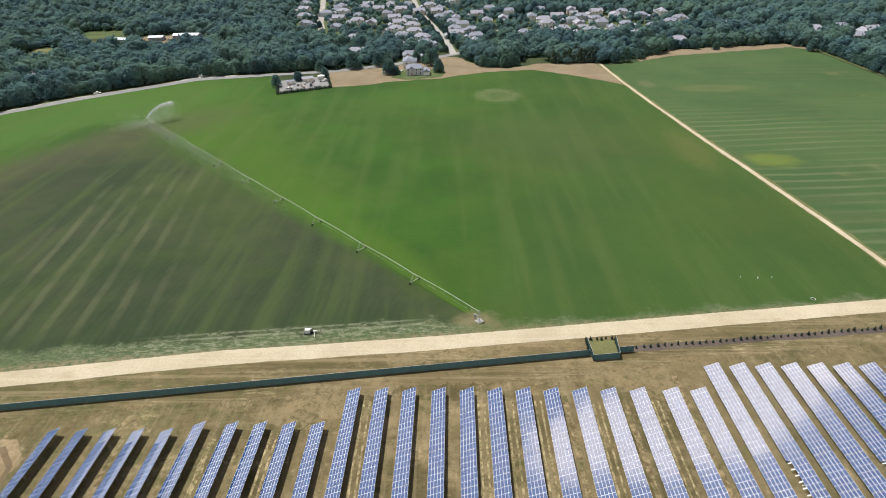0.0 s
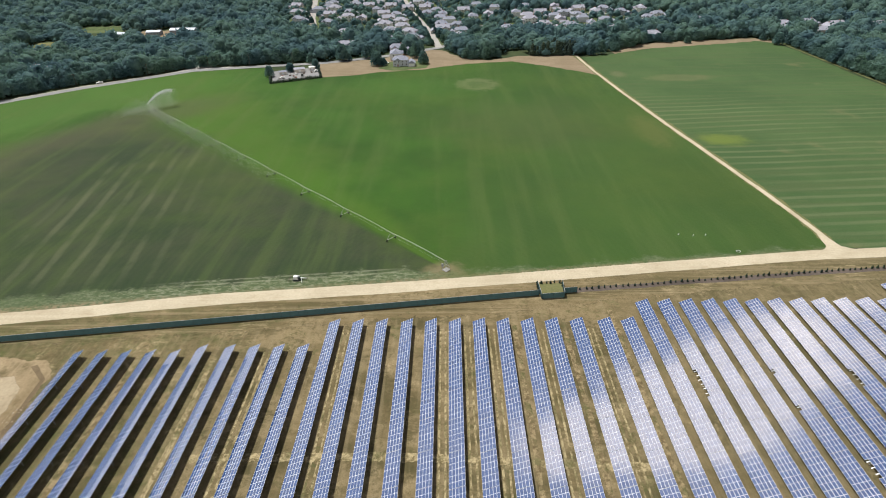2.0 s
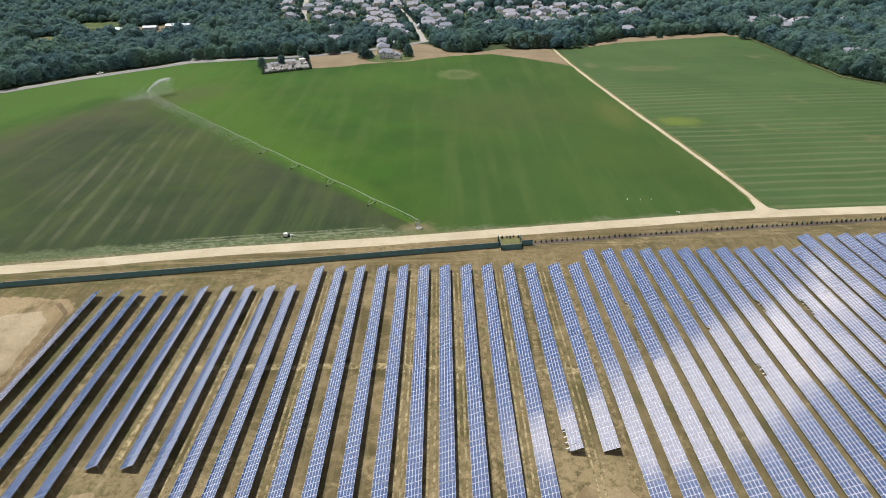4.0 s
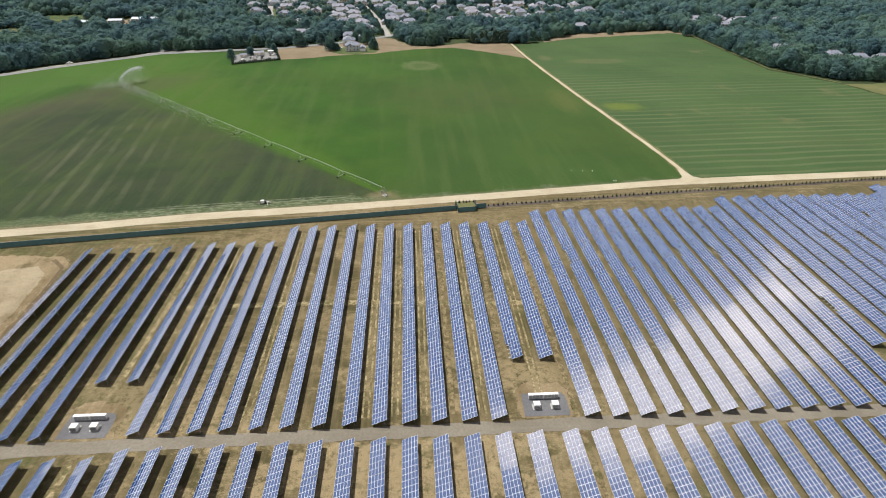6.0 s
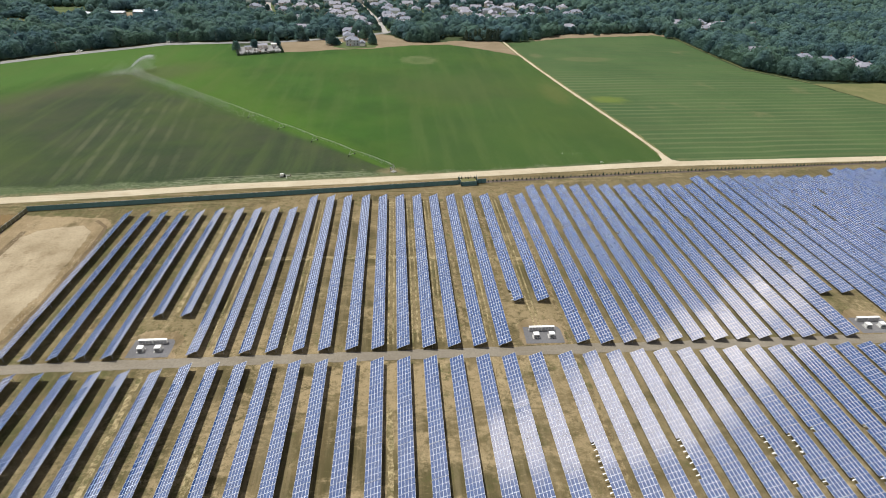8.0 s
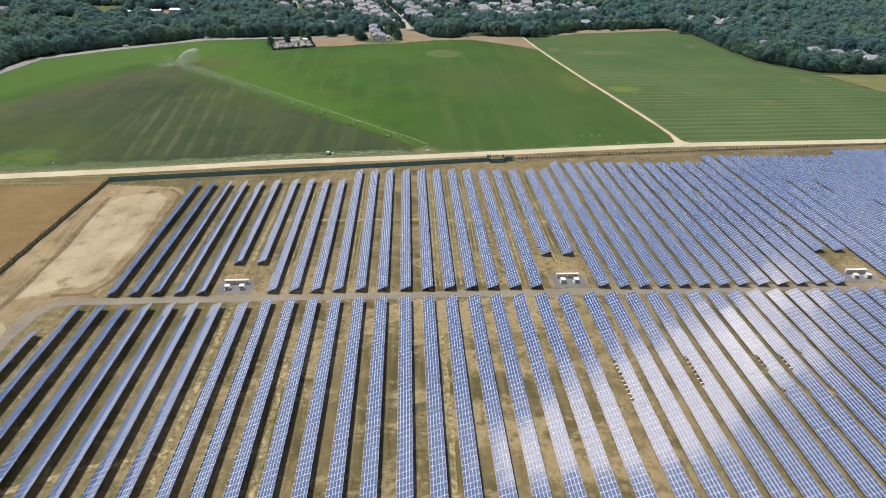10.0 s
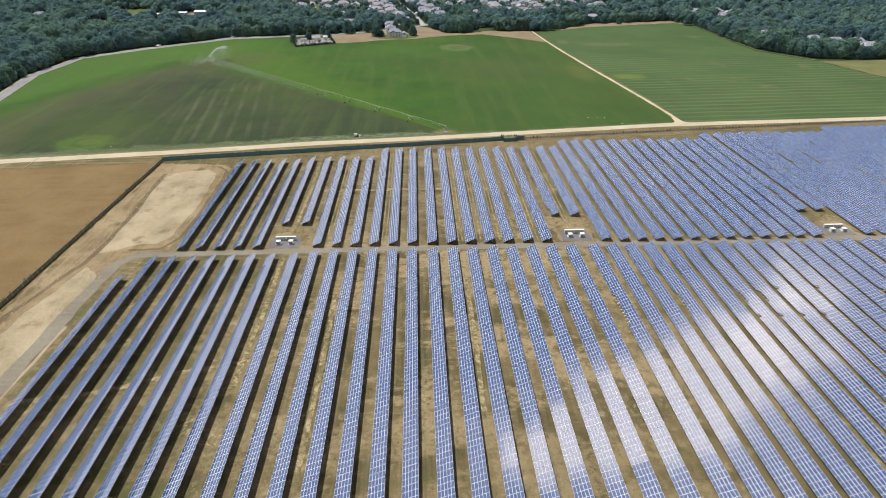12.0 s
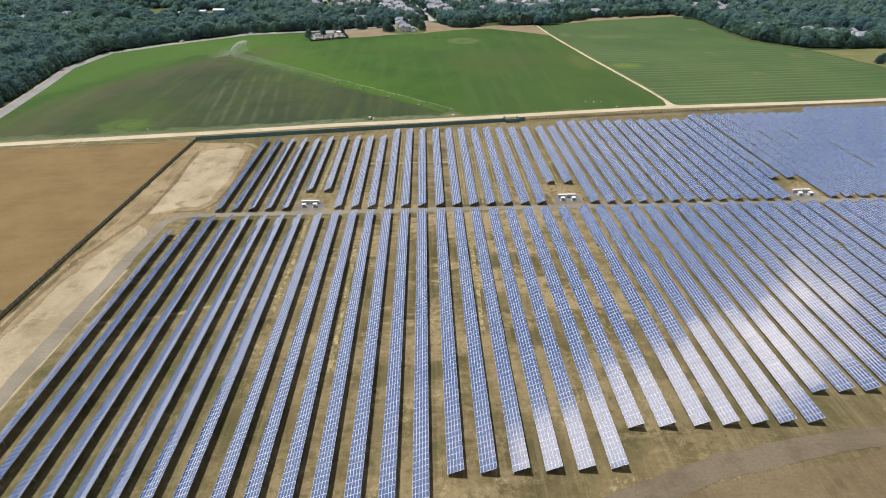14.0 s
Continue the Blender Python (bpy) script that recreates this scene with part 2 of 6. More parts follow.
def crop_material():
    """Irrigated crop: greener ahead of the arm, drier behind it, rings and tracks round the pivot."""
    s = Surface("irrigated_crop", 0.9, 0, 0.15)
    sep = s.n("ShaderNodeSeparateXYZ")
    off = s.n("ShaderNodeVectorMath")
    off.operation = "SUBTRACT"
    off.inputs[1].default_value = PIVOT
    s.wire(s.pos, off.inputs[0])
    s.wire(off.outputs[0], sep.inputs[0])
    x, y = sep.outputs[0], sep.outputs[1]
    r = s.math("SQRT", s.math("ADD", s.math("MULTIPLY", x, x), s.math("MULTIPLY", y, y)))
    ang = s.math("ADD", s.math("ARCTAN2", s.math("MULTIPLY", x, -1.0), y), math.pi / 2)    # 0 along +x, pi/2 straight ahead, on past pi
    wob = s.math("MULTIPLY", s.math("SUBTRACT", s.noise(0.02, 4), 0.5), 0.35)
    a = s.math("ADD", ang, wob)
    rw = s.math("ADD", r, s.math("MULTIPLY", s.math("SUBTRACT", s.noise(0.012, 3), 0.5), 60))
    c = s.mix(s.span(s.noise(0.016, 5), 0.35, 0.65), (0.024, 0.070, 0.009), (0.035, 0.094, 0.011))
    # duller far side to the right
    c = s.mix(s.math("MULTIPLY", s.span(ang, 1.9, 0.8), 0.55), c, (0.044, 0.076, 0.022))
    # bright strip just ahead of the arm
    strip = s.math("MULTIPLY", s.span(a, 2.0, 2.25), s.span(a, 2.42, 2.33))
    c = s.mix(s.math("MULTIPLY", strip, 0.55), c, (0.062, 0.135, 0.012))
    # dry sector behind the arm, out to the arm's reach
    dry = s.math("MULTIPLY", s.span(ang, 2.33, 2.45), s.span(rw, 318, 286))
    dryc = s.mix(s.span(s.noise(0.03, 5), 0.35, 0.7), (0.026, 0.040, 0.020), (0.042, 0.049, 0.028))
    c = s.mix(s.math("MULTIPLY", dry, 0.92), c, dryc)
    # brownish rings in the corner, fresh green beyond them
    ring = s.math("MULTIPLY", s.span(rw, 262, 290), s.span(rw, 330, 305))
    c = s.mix(s.math("MULTIPLY", s.math("MULTIPLY", ring, s.span(ang, 2.05, 2.3)), 0.5), c, (0.078, 0.074, 0.042))
    c = s.mix(s.math("MULTIPLY", s.math("MULTIPLY", s.span(rw, 322, 345), s.span(ang, 1.9, 2.4)), 0.8), c, (0.056, 0.122, 0.020))
    # drills round the pivot
    arc = s.n("ShaderNodeTexWave", Scale=0.11, Distortion=1.5, Detail=2.0)
    arc.wave_type, arc.rings_direction = "RINGS", "Z"
    s.wire(off.outputs[0], arc.inputs["Vector"])
    c = s.mix(s.math("MULTIPLY", arc.outputs["Fac"], 0.03), c, (0.11, 0.14, 0.05))
    streak = s.span(s.noise(1.0, 4, 0.6, (0.09, 0.006, 1), 4), 0.45, 0.7)
    c = s.mix(s.math("MULTIPLY", streak, 0.30), c, (0.085, 0.120, 0.034))
    # pale tractor strips across the dry sector
    tilt = s.math("ADD", s.pos_x(), s.math("MULTIPLY", s.pos_y(), 0.16))
    tilt = s.math("ADD", tilt, s.math("MULTIPLY", s.math("SUBTRACT", s.noise(0.02, 2), 0.5), 5))
    band = s.math("SINE", s.math("MULTIPLY", tilt, 0.56))
    here = s.math("MULTIPLY", s.math("MULTIPLY", s.span(tilt, -160, -146), s.span(tilt, -62, -112)),
                  s.math("MULTIPLY", s.span(s.pos_y(), 132, 150), s.span(s.pos_y(), 312, 262)))
    here = s.math("MULTIPLY", here, s.span(s.noise(0.03, 4), 0.3, 0.62))
    c = s.mix(s.math("MULTIPLY", s.math("MULTIPLY", s.span(band, 0.3, 1.0), here), 0.5), c, (0.105, 0.115, 0.062))
    c = s.spot(c, 33, 428, 20, 22, (0.19, 0.19, 0.10), 0.8, 0.7)
    c = s.spot(c, 139, 312, 14, 42, (0.105, 0.115, 0.036), 0.65)
    c = s.spot(c, -219, 140, 21, 17, (0.085, 0.170, 0.020), 1.0, 0.75)
    c = s.spot(c, -217, 141, 9, 7, (0.120, 0.165, 0.030), 0.8, 0.6)
    c = s.spot(c, 60, 330, 80, 70, (0.058, 0.080, 0.026), 0.5)
    c = s.spot(c, -40, 420, 80, 40, (0.05, 0.11, 0.018), 0.5)
    c = s.spot(c, 7, 149, 11, 9, (0.21, 0.165, 0.10), 0.95)
    # scruffy margin along the road, paler and wider west of the pivot, with two wheel lines
    off_road = s.math("SUBTRACT", s.pos_y(), s.math("ADD", s.math("MULTIPLY", s.pos_x(), 0.1135), 140.4))
    west = s.span(s.pos_x(), 12, -12)
    reach = s.math("ADD", s.math("MULTIPLY", west, 4.5), 4.5)
    edge = s.math("SUBTRACT", s.math("ADD", off_road, s.math("MULTIPLY", s.math("SUBTRACT", s.noise(0.07, 8, 0.74), 0.5), 26)), reach)
    c = s.mix(s.span(edge, 4.5, -0.5, 0, 0.75), c, (0.088, 0.120, 0.055))
    scruff = s.math("MULTIPLY", s.span(edge, 5.0, 0.0), s.span(s.noise(0.55, 7, 0.8, (0.45, 1.2, 1), -6), 0.46, 0.58))
    c = s.mix(s.math("MULTIPLY", scruff, s.math("ADD", s.math("MULTIPLY", s.math("MULTIPLY", west, s.span(s.pos_x(), -150, -85)), 0.5), 0.22)), c, (0.25, 0.255, 0.175))
    tufts = s.math("MULTIPLY", s.span(edge, 5.0, 0.0), s.span(s.noise(0.9, 6, 0.8), 0.52, 0.62))
    c = s.mix(s.math("MULTIPLY", tufts, 0.7), c, (0.05, 0.065, 0.025))
    c = s.mix(s.math("MULTIPLY", s.span(off_road, 6.5, 3.2), s.span(s.noise(0.5, 6, 0.75), 0.40, 0.58)), c, (0.21, 0.17, 0.10))
    for at in (10.2, 12.6):
        wheel = s.math("ABSOLUTE", s.math("SUBTRACT", s.math("SUBTRACT", off_road, s.math("MULTIPLY", s.pos_x(), -0.012)), at))
        wheel = s.math("MULTIPLY", s.span(wheel, 0.75, 0.25), s.span(s.noise(0.35, 5, 0.7), 0.36, 0.52))
        stretch_of = s.math("MULTIPLY", s.span(s.pos_x(), -112, -80), s.span(s.pos_x(), -6, -22))
        c = s.mix(s.math("MULTIPLY", s.math("MULTIPLY", wheel, stretch_of), 0.45), c, (0.25, 0.255, 0.18))
    tint = s.math("MULTIPLY", s.span(s.noise(0.010, 6, 0.68), 0.42, 0.66), 0.42)
    c = s.mix(tint, c, (0.064, 0.096, 0.019))
    c = s.mix(s.math("MULTIPLY", s.span(s.noise(0.35, 6, 0.7), 0.5, 0.75), 0.22), c, (0.035, 0.06, 0.015))
    s.colour(c)
    s.bump(s.noise(1.1, 5, 0.7), 0.6, 0.3)
    return s.m


def spot(self, c, x, y, rx, ry, colour, amount, hollow=0.0):
    """A ragged patch of another growth round a place; hollow leaves its middle thin."""
    dx = self.math("DIVIDE", self.math("SUBTRACT", self.pos_x(), x), rx)
    dy = self.math("DIVIDE", self.math("SUBTRACT", self.pos_y(), y), ry)
    d = self.math("SQRT", self.math("ADD", self.math("MULTIPLY", dx, dx), self.math("MULTIPLY", dy, dy)))
    d = self.math("ADD", d, self.math("MULTIPLY", self.math("SUBTRACT", self.noise(3.0 / rx, 5), 0.5), 0.9))
    f = self.span(d, 1.1, 0.25)
    if hollow:
        f = self.math("MULTIPLY", f, self.span(d, 0.3, 0.8, 1 - hollow, 1.0))
    return self.mix(self.math("MULTIPLY", f, amount), c, colour)


Surface.spot = spot
MAT["crop"] = crop_material()


def striped_material():
    """Strip-mown field: rows of paler growth across it."""
    s = Surface("mown_strips", 0.9, 0, 0.15)
    c = s.mix(s.span(s.noise(0.014, 5), 0.35, 0.65), (0.047, 0.090, 0.030), (0.062, 0.108, 0.036))
    line = s.math("SUBTRACT", s.pos_y(), s.math("MULTIPLY", s.pos_x(), 0.05))
    line = s.math("ADD", line, s.math("MULTIPLY", s.math("SUBTRACT", s.noise(0.01, 2), 0.5), 9))
    bands = s.span(s.math("SINE", s.math("MULTIPLY", line, 0.72)), 0.05, 1.0)
    fade = s.math("MULTIPLY", s.span(s.noise(0.016, 5, 0.6, (0.35, 1, 1)), 0.36, 0.60), s.span(s.pos_y(), 430, 350))
    c = s.mix(s.math("MULTIPLY", s.math("MULTIPLY", bands, fade), 0.7), c, (0.115, 0.142, 0.068))
    dull = s.math("MULTIPLY", s.span(s.noise(1, 4, 0.6, (0.012, 0.16, 1), -2), 0.45, 0.65), 0.5)
    c = s.mix(dull, c, (0.075, 0.10, 0.04))
    c = s.spot(c, 178, 293, 20, 13, (0.125, 0.165, 0.03), 0.75)
    c = s.spot(c, 205, 440, 34, 12, (0.17, 0.145, 0.075), 0.6, 0.6)
    c = s.spot(c, 156, 455, 9, 14, (0.14, 0.14, 0.07), 0.5)
    c = s.mix(s.math("MULTIPLY", s.span(s.noise(0.02, 5, 0.6), 0.6, 0.74), 0.5), c, (0.17, 0.15, 0.075))
    c = s.mix(s.math("MULTIPLY", s.span(s.noise(0.4, 6, 0.7), 0.5, 0.75), 0.25), c, (0.045, 0.07, 0.02))
    s.colour(c)
    s.bump(s.noise(1.1, 5, 0.7), 0.6, 0.3)
    return s.m


MAT["strips"] = striped_material()


def leaf_material(name, dark, lite, thin=0.45, sheen=0.06):
    """Foliage: each tree its own green, broad stands of lighter and duller trees, leaves that the sun shines through,
    blue sheen for haze.
    """
    s = Surface(name, 0.8, 0, 0.1)
    geo = s.n("ShaderNodeNewGeometry")
    info = s.n("ShaderNodeObjectInfo")
    f = s.math("FRACT", s.math("ADD", geo.outputs["Random Per Island"], info.outputs["Random"]))
    f = s.math("ADD", s.math("MULTIPLY", f, 0.35), s.math("MULTIPLY", s.span(s.noise(0.075, 2), 0.40, 0.60), 0.65))
    c = s.mix(f, dark, lite)
    mid = tuple(0.5 * (a + b) for a, b in zip(dark, lite))
    c = s.mix(s.span(s.noise(0.013, 4), 0.40, 0.62, 0, 0.6), c, tuple(a * m for a, m in zip(mid, (1.22, 1.12, 0.72))))
    c = s.mix(s.span(s.noise(0.024, 4), 0.46, 0.64, 0, 0.6), c, tuple(a * m for a, m in zip(mid, (0.62, 0.70, 0.90))))
    c = s.mix(s.span(s.noise(0.8, 6, 0.8), 0.46, 0.70, 0.0, 0.5), c, tuple(x * 0.6 for x in dark))
    s.colour(c)
    s.bump(s.noise(0.7, 5, 0.75), 0.6, 0.9)
    # faint blue sheen imitates the haze of distance on the foliage
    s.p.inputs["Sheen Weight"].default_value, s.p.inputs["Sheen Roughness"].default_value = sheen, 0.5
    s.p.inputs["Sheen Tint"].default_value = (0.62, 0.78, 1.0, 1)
    leaf = s.n("ShaderNodeBsdfTranslucent")
    s.wire(c, leaf.inputs["Color"])
    both = s.n("ShaderNodeMixShader", Fac=thin)
    s.wire(s.p.outputs[0], both.inputs[1])
    s.wire(leaf.outputs[0], both.inputs[2])
    s.wire(both.outputs[0], s.t.nodes["Material Output"].inputs["Surface"])
    return s.m


# greens shifted to blue: haze painted into the leaves' base colours
MAT["leaf"] = leaf_material("hazy_broad_leaves", (0.076, 0.146, 0.166), (0.152, 0.266, 0.238))
MAT["leaf_thin"] = leaf_material("hazy_loose_leaves", (0.082, 0.158, 0.164), (0.142, 0.250, 0.212), 0.5)
MAT["conifer"] = leaf_material("dark_needles", (0.034, 0.056, 0.038), (0.060, 0.088, 0.055), 0.1, 0.1)
MAT["bark"] = plain("bark", (0.10, 0.075, 0.055), 0.95, vary=0.35, scale=3)


def module_material():
    """Blue cells under glass."""
    s = Surface("cell_glass", 0.06, 0, 0.5)
    geo = s.n("ShaderNodeNewGeometry")
    info = s.n("ShaderNodeObjectInfo")
    f = s.math("FRACT", s.math("ADD", geo.outputs["Random Per Island"], info.outputs["Random"]))
    c = s.mix(f, (0.026, 0.063, 0.180), (0.034, 0.080, 0.222))
    c = s.mix(s.span(s.noise(0.35, 4), 0.4, 0.75, 0, 0.4), c, (0.052, 0.084, 0.185))
    s.colour(c)
    # no two modules lie quite in one plane
    lean = s.n("ShaderNodeTexWhiteNoise")
    lean.noise_dimensions = "1D"
    s.wire(f, lean.inputs["W"])
    off = s.n("ShaderNodeVectorMath", )
    off.operation = "MULTIPLY_ADD"
    off.inputs[1].default_value, off.inputs[2].default_value = (0.005, 0.005, 0.005), (-0.0025, -0.0025, -0.0025)
    s.wire(lean.outputs["Color"], off.inputs[0])
    add = s.n("ShaderNodeVectorMath")
    s.wire(geo.outputs["Normal"], add.inputs[0])
    s.wire(off.outputs[0], add.inputs[1])
    s.wire(add.outputs[0], s.p.inputs["Normal"])
    s.p.inputs["IOR"].default_value = 2.65
    s.wire(s.span(s.noise(0.6, 4), 0.3, 0.7, 0.03, 0.09), s.p.inputs["Roughness"])
    return s.m


MAT["cells"] = module_material()
MAT["alu"] = plain("module_frame", (0.60, 0.64, 0.71), 0.3, 0.0, 0.5, 0.08)
MAT["backsheet"] = plain("backsheet", (0.05, 0.05, 0.055), 0.7)
MAT["steel"] = plain("galvanised_steel", (0.42, 0.43, 0.44), 0.45, 0.8, 0.5, 0.2, 4)
MAT["white"] = plain("white_enamel", (0.78, 0.78, 0.76), 0.45, 0, 0.4, 0.06)
MAT["grey_steel"] = plain("grey_enamel", (0.30, 0.31, 0.32), 0.5, 0, 0.4, 0.12)


def fabric(name, c):
    """Woven windbreak cloth: the sun behind it shines through a little."""
    s = Surface(name, 0.85, 0, 0.1)
    col = s.mix(s.span(s.noise(0.5, 4), 0.35, 0.65), tuple(x * 0.93 for x in c), tuple(x * 1.07 for x in c))
    col = s.mix(s.span(s.noise(5.0, 4), 0.5, 0.75, 0, 0.25), col, tuple(x * 0.6 for x in c))
    s.colour(col)
    glow = s.n("ShaderNodeBsdfTranslucent")
    s.wire(col, glow.inputs["Color"])
    both = s.n("ShaderNodeMixShader", Fac=0.42)
    s.wire(s.p.outputs[0], both.inputs[1])
    s.wire(glow.outputs[0], both.inputs[2])
    s.wire(both.outputs[0], s.t.nodes["Material Output"].inputs["Surface"])
    return s.m


MAT["screen"] = fabric("green_screen_fabric", (0.058, 0.108, 0.112))
MAT["dark_post"] = plain("dark_post", (0.03, 0.04, 0.035), 0.7)
MAT["concrete"] = plain("concrete", (0.42, 0.41, 0.39), 0.9, vary=0.15)


# ---- building helpers ----
def solid(bm, x0, x1, y0, y1, z0, z1, m=None, mi=0):
    """A box into bm, at the pose m."""
    vs = [bm.verts.new((x, y, z)) for z in (z0, z1) for y in (y0, y1) for x in (x0, x1)]
    if m:
        for v in vs:
            v.co = m @ v.co
    for f in ((0, 2, 3, 1), (4, 5, 7, 6), (0, 1, 5, 4), (2, 6, 7, 3), (0, 4, 6, 2), (1, 3, 7, 5)):
        bm.faces.new([vs[i] for i in f]).material_index = mi
    return vs


def rod(bm, a, b, r0, r1=None, sides=6, cap=True):
    """A tapered round bar from a to b."""
    a, b = Vector(a), Vector(b)
    r1 = r0 if r1 is None else r1
    q = (b - a).to_track_quat("Z", "Y").to_matrix()
    rings = []
    for p, r in ((a, r0), (b, r1)):
        rings.append([bm.verts.new(p + q @ Vector((r * math.cos(2 * math.pi * i / sides), r * math.sin(2 * math.pi * i / sides), 0))) for i in range(sides)])
    for i in range(sides):
        j = (i + 1) % sides
        bm.faces.new((rings[0][i], rings[0][j], rings[1][j], rings[1][i]))
    if cap:
        bm.faces.new(rings[0][::-1])
        bm.faces.new(rings[1])


def mesh_of(name, bm, materials):
    me = bpy.data.meshes.new(name)
    bm.to_mesh(me)
    bm.free()
    for m in materials if isinstance(materials, (list, tuple)) else [materials]:
        me.materials.append(m)
    return me


def part(name, bm, materials, parent, label="", m=None):
    me = bm if isinstance(bm, bpy.types.Mesh) else mesh_of(name, bm, materials)
    ob = new(name, me)
    ob.parent = parent
    if m:
        ob.matrix_basis = m
    return tagged(ob, label)


def thing(name, label, category, group="", kind="", m=None):
    ob = new(name)
    ob.empty_display_size = 0.5
    if m:
        ob.matrix_basis = m
    return tagged(ob, label, category, group, kind)


def bulk_mesh(name, verts, quads, mats, index=None):
    """A mesh from numpy arrays of corners and of four- or three-sided faces."""
    me = bpy.data.meshes.new(name)
    n, k = quads.shape
    me.vertices.add(len(verts))
    me.vertices.foreach_set("co", np.asarray(verts, np.float32).ravel())
    me.loops.add(n * k)
    me.loops.foreach_set("vertex_index", np.asarray(quads, np.int32).ravel())
    me.polygons.add(n)
    me.polygons.foreach_set("loop_start", np.arange(0, n * k, k, dtype=np.int32))
    for m in mats:
        me.materials.append(m)
    if index is not None:
        me.polygons.foreach_set("material_index", np.asarray(index, np.int32))
    me.polygons.foreach_set("use_smooth", np.zeros(n, bool))
    me.update(calc_edges=True)
    me.validate()
    return me


soft_cache = {}


def soft_edge(material):
    """The same ground, thinning out raggedly where its mesh's fade runs to nothing."""
    if material.name not in soft_cache:
        m = material.copy()
        t = m.node_tree
        p, out = t.nodes["Principled BSDF"], t.nodes["Material Output"]
        fade = t.nodes.new("ShaderNodeAttribute")
        fade.attribute_name = "fade"
        geo = t.nodes.new("ShaderNodeNewGeometry")
        noisy = t.nodes.new("ShaderNodeTexNoise")
        noisy.inputs["Scale"].default_value, noisy.inputs["Detail"].default_value, noisy.inputs["Roughness"].default_value = 0.45, 9, 0.72
        t.links.new(geo.outputs["Position"], noisy.inputs["Vector"])
        add = t.nodes.new("ShaderNodeMath")
        add.operation = "ADD"
        t.links.new(fade.outputs["Fac"], add.inputs[0])
        t.links.new(noisy.outputs["Fac"], add.inputs[1])
        ramp = t.nodes.new("ShaderNodeMapRange")
        ramp.interpolation_type = "SMOOTHSTEP"
        ramp.inputs["From Min"].default_value, ramp.inputs["From Max"].default_value = 0.97, 1.01
        t.links.new(add.outputs[0], ramp.inputs["Value"])
        clear = t.nodes.new("ShaderNodeBsdfTransparent")
        both = t.nodes.new("ShaderNodeMixShader")
        t.links.new(ramp.outputs["Result"], both.inputs[0])
        t.links.new(clear.outputs[0], both.inputs[1])
        t.links.new(p.outputs[0], both.inputs[2])
        t.links.new(both.outputs[0], out.inputs["Surface"])
        soft_cache[material.name] = m
    return soft_cache[material.name]


def region(name, outline, z, material, label, category, wobble=0.6, step=6.0, soft=2.0):
    """A patch of ground with a ragged edge that thins out over its last metres."""
    rnd = random.Random(name)
    pts = []
    for (x0, y0), (x1, y1) in zip(outline, outline[1:] + outline[:1]):
        n = max(1, int(math.hypot(x1 - x0, y1 - y0) / step))
        for i in range(n):
            u = i / n
            pts.append(Vector((x0 + (x1 - x0) * u + rnd.uniform(-wobble, wobble), y0 + (y1 - y0) * u + rnd.uniform(-wobble, wobble))))
    if sum(a.x * b.y - b.x * a.y for a, b in zip(pts, pts[1:] + pts[:1])) < 0:
        pts.reverse()
    bm = bmesh.new()
    layer = bm.verts.layers.float.new("fade")
    outer, inner = [], []
    for i, p in enumerate(pts):
        d = (pts[(i + 1) % len(pts)] - pts[i - 1]).normalized()
        outer.append(bm.verts.new((p.x + d.y * soft * 0.4, p.y - d.x * soft * 0.4, z)))
        inner.append(bm.verts.new((p.x - d.y * soft * 0.6, p.y + d.x * soft * 0.6, z)))
        inner[-1][layer] = 1.0
    edges = [bm.edges.new((a, b)) for a, b in zip(inner, inner[1:] + inner[:1])]
    bmesh.ops.triangle_fill(bm, edges=edges, use_beauty=True)
    for i in range(len(pts)):
        j = (i + 1) % len(pts)
        bm.faces.new((outer[i], outer[j], inner[j], inner[i]))
    for f in bm.faces:
        if f.normal.z < 0:
            f.normal_flip()
    ob = new(name, mesh_of(name, bm, soft_edge(material)))
    return tagged(ob, label, category, "", "structure")


def ribbon(name, line, width, z, material, label, category, wobble=0.3, step=5.0, soft=1.2):
    """A road along a line of points, its edges worn and thinning out."""
    rnd = random.Random(name)
    pts = []
    for (x0, y0), (x1, y1) in zip(line, line[1:]):
        n = max(1, int(math.hypot(x1 - x0, y1 - y0) / step))
        pts += [(x0 + (x1 - x0) * i / n, y0 + (y1 - y0) * i / n) for i in range(n)]
    pts.append(line[-1])
    bm = bmesh.new()
    layer = bm.verts.layers.float.new("fade")
    last = None
    for i, (x, y) in enumerate(pts):
        a, b = pts[max(0, i - 2)], pts[min(len(pts) - 1, i + 2)]
        d = Vector((b[0] - a[0], b[1] - a[1])).normalized()
        w0, w1 = width / 2 + rnd.uniform(-wobble, wobble), width / 2 + rnd.uniform(-wobble, wobble)
        row = []
        for w, f in ((w0 + soft * 0.4, 0), (max(0.1, w0 - soft * 0.6), 1), (-max(0.1, w1 - soft * 0.6), 1), (-w1 - soft * 0.4, 0)):
            v = bm.verts.new((x - d.y * w, y + d.x * w, z))
            v[layer] = f
            row.append(v)
        if last:
            for k in range(3):
                bm.faces.new((last[k + 1], row[k + 1], row[k], last[k]))
        last = row
    ob = new(name, mesh_of(name, bm, soft_edge(material)))
    return tagged(ob, label, category, "", "structure")


# ---- ground ----
bm = bmesh.new()
vs = [bm.verts.new((x, y, -0.30)) for x, y in ((-4500, -3500), (4500, -3500), (4500, 4500), (-4500, 4500))]
bm.faces.new(vs)
tagged(new("ground", mesh_of("ground", bm, MAT["wood_floor"])), "dark leafy undergrowth and earth beneath the woods", "ground", "", "structure")

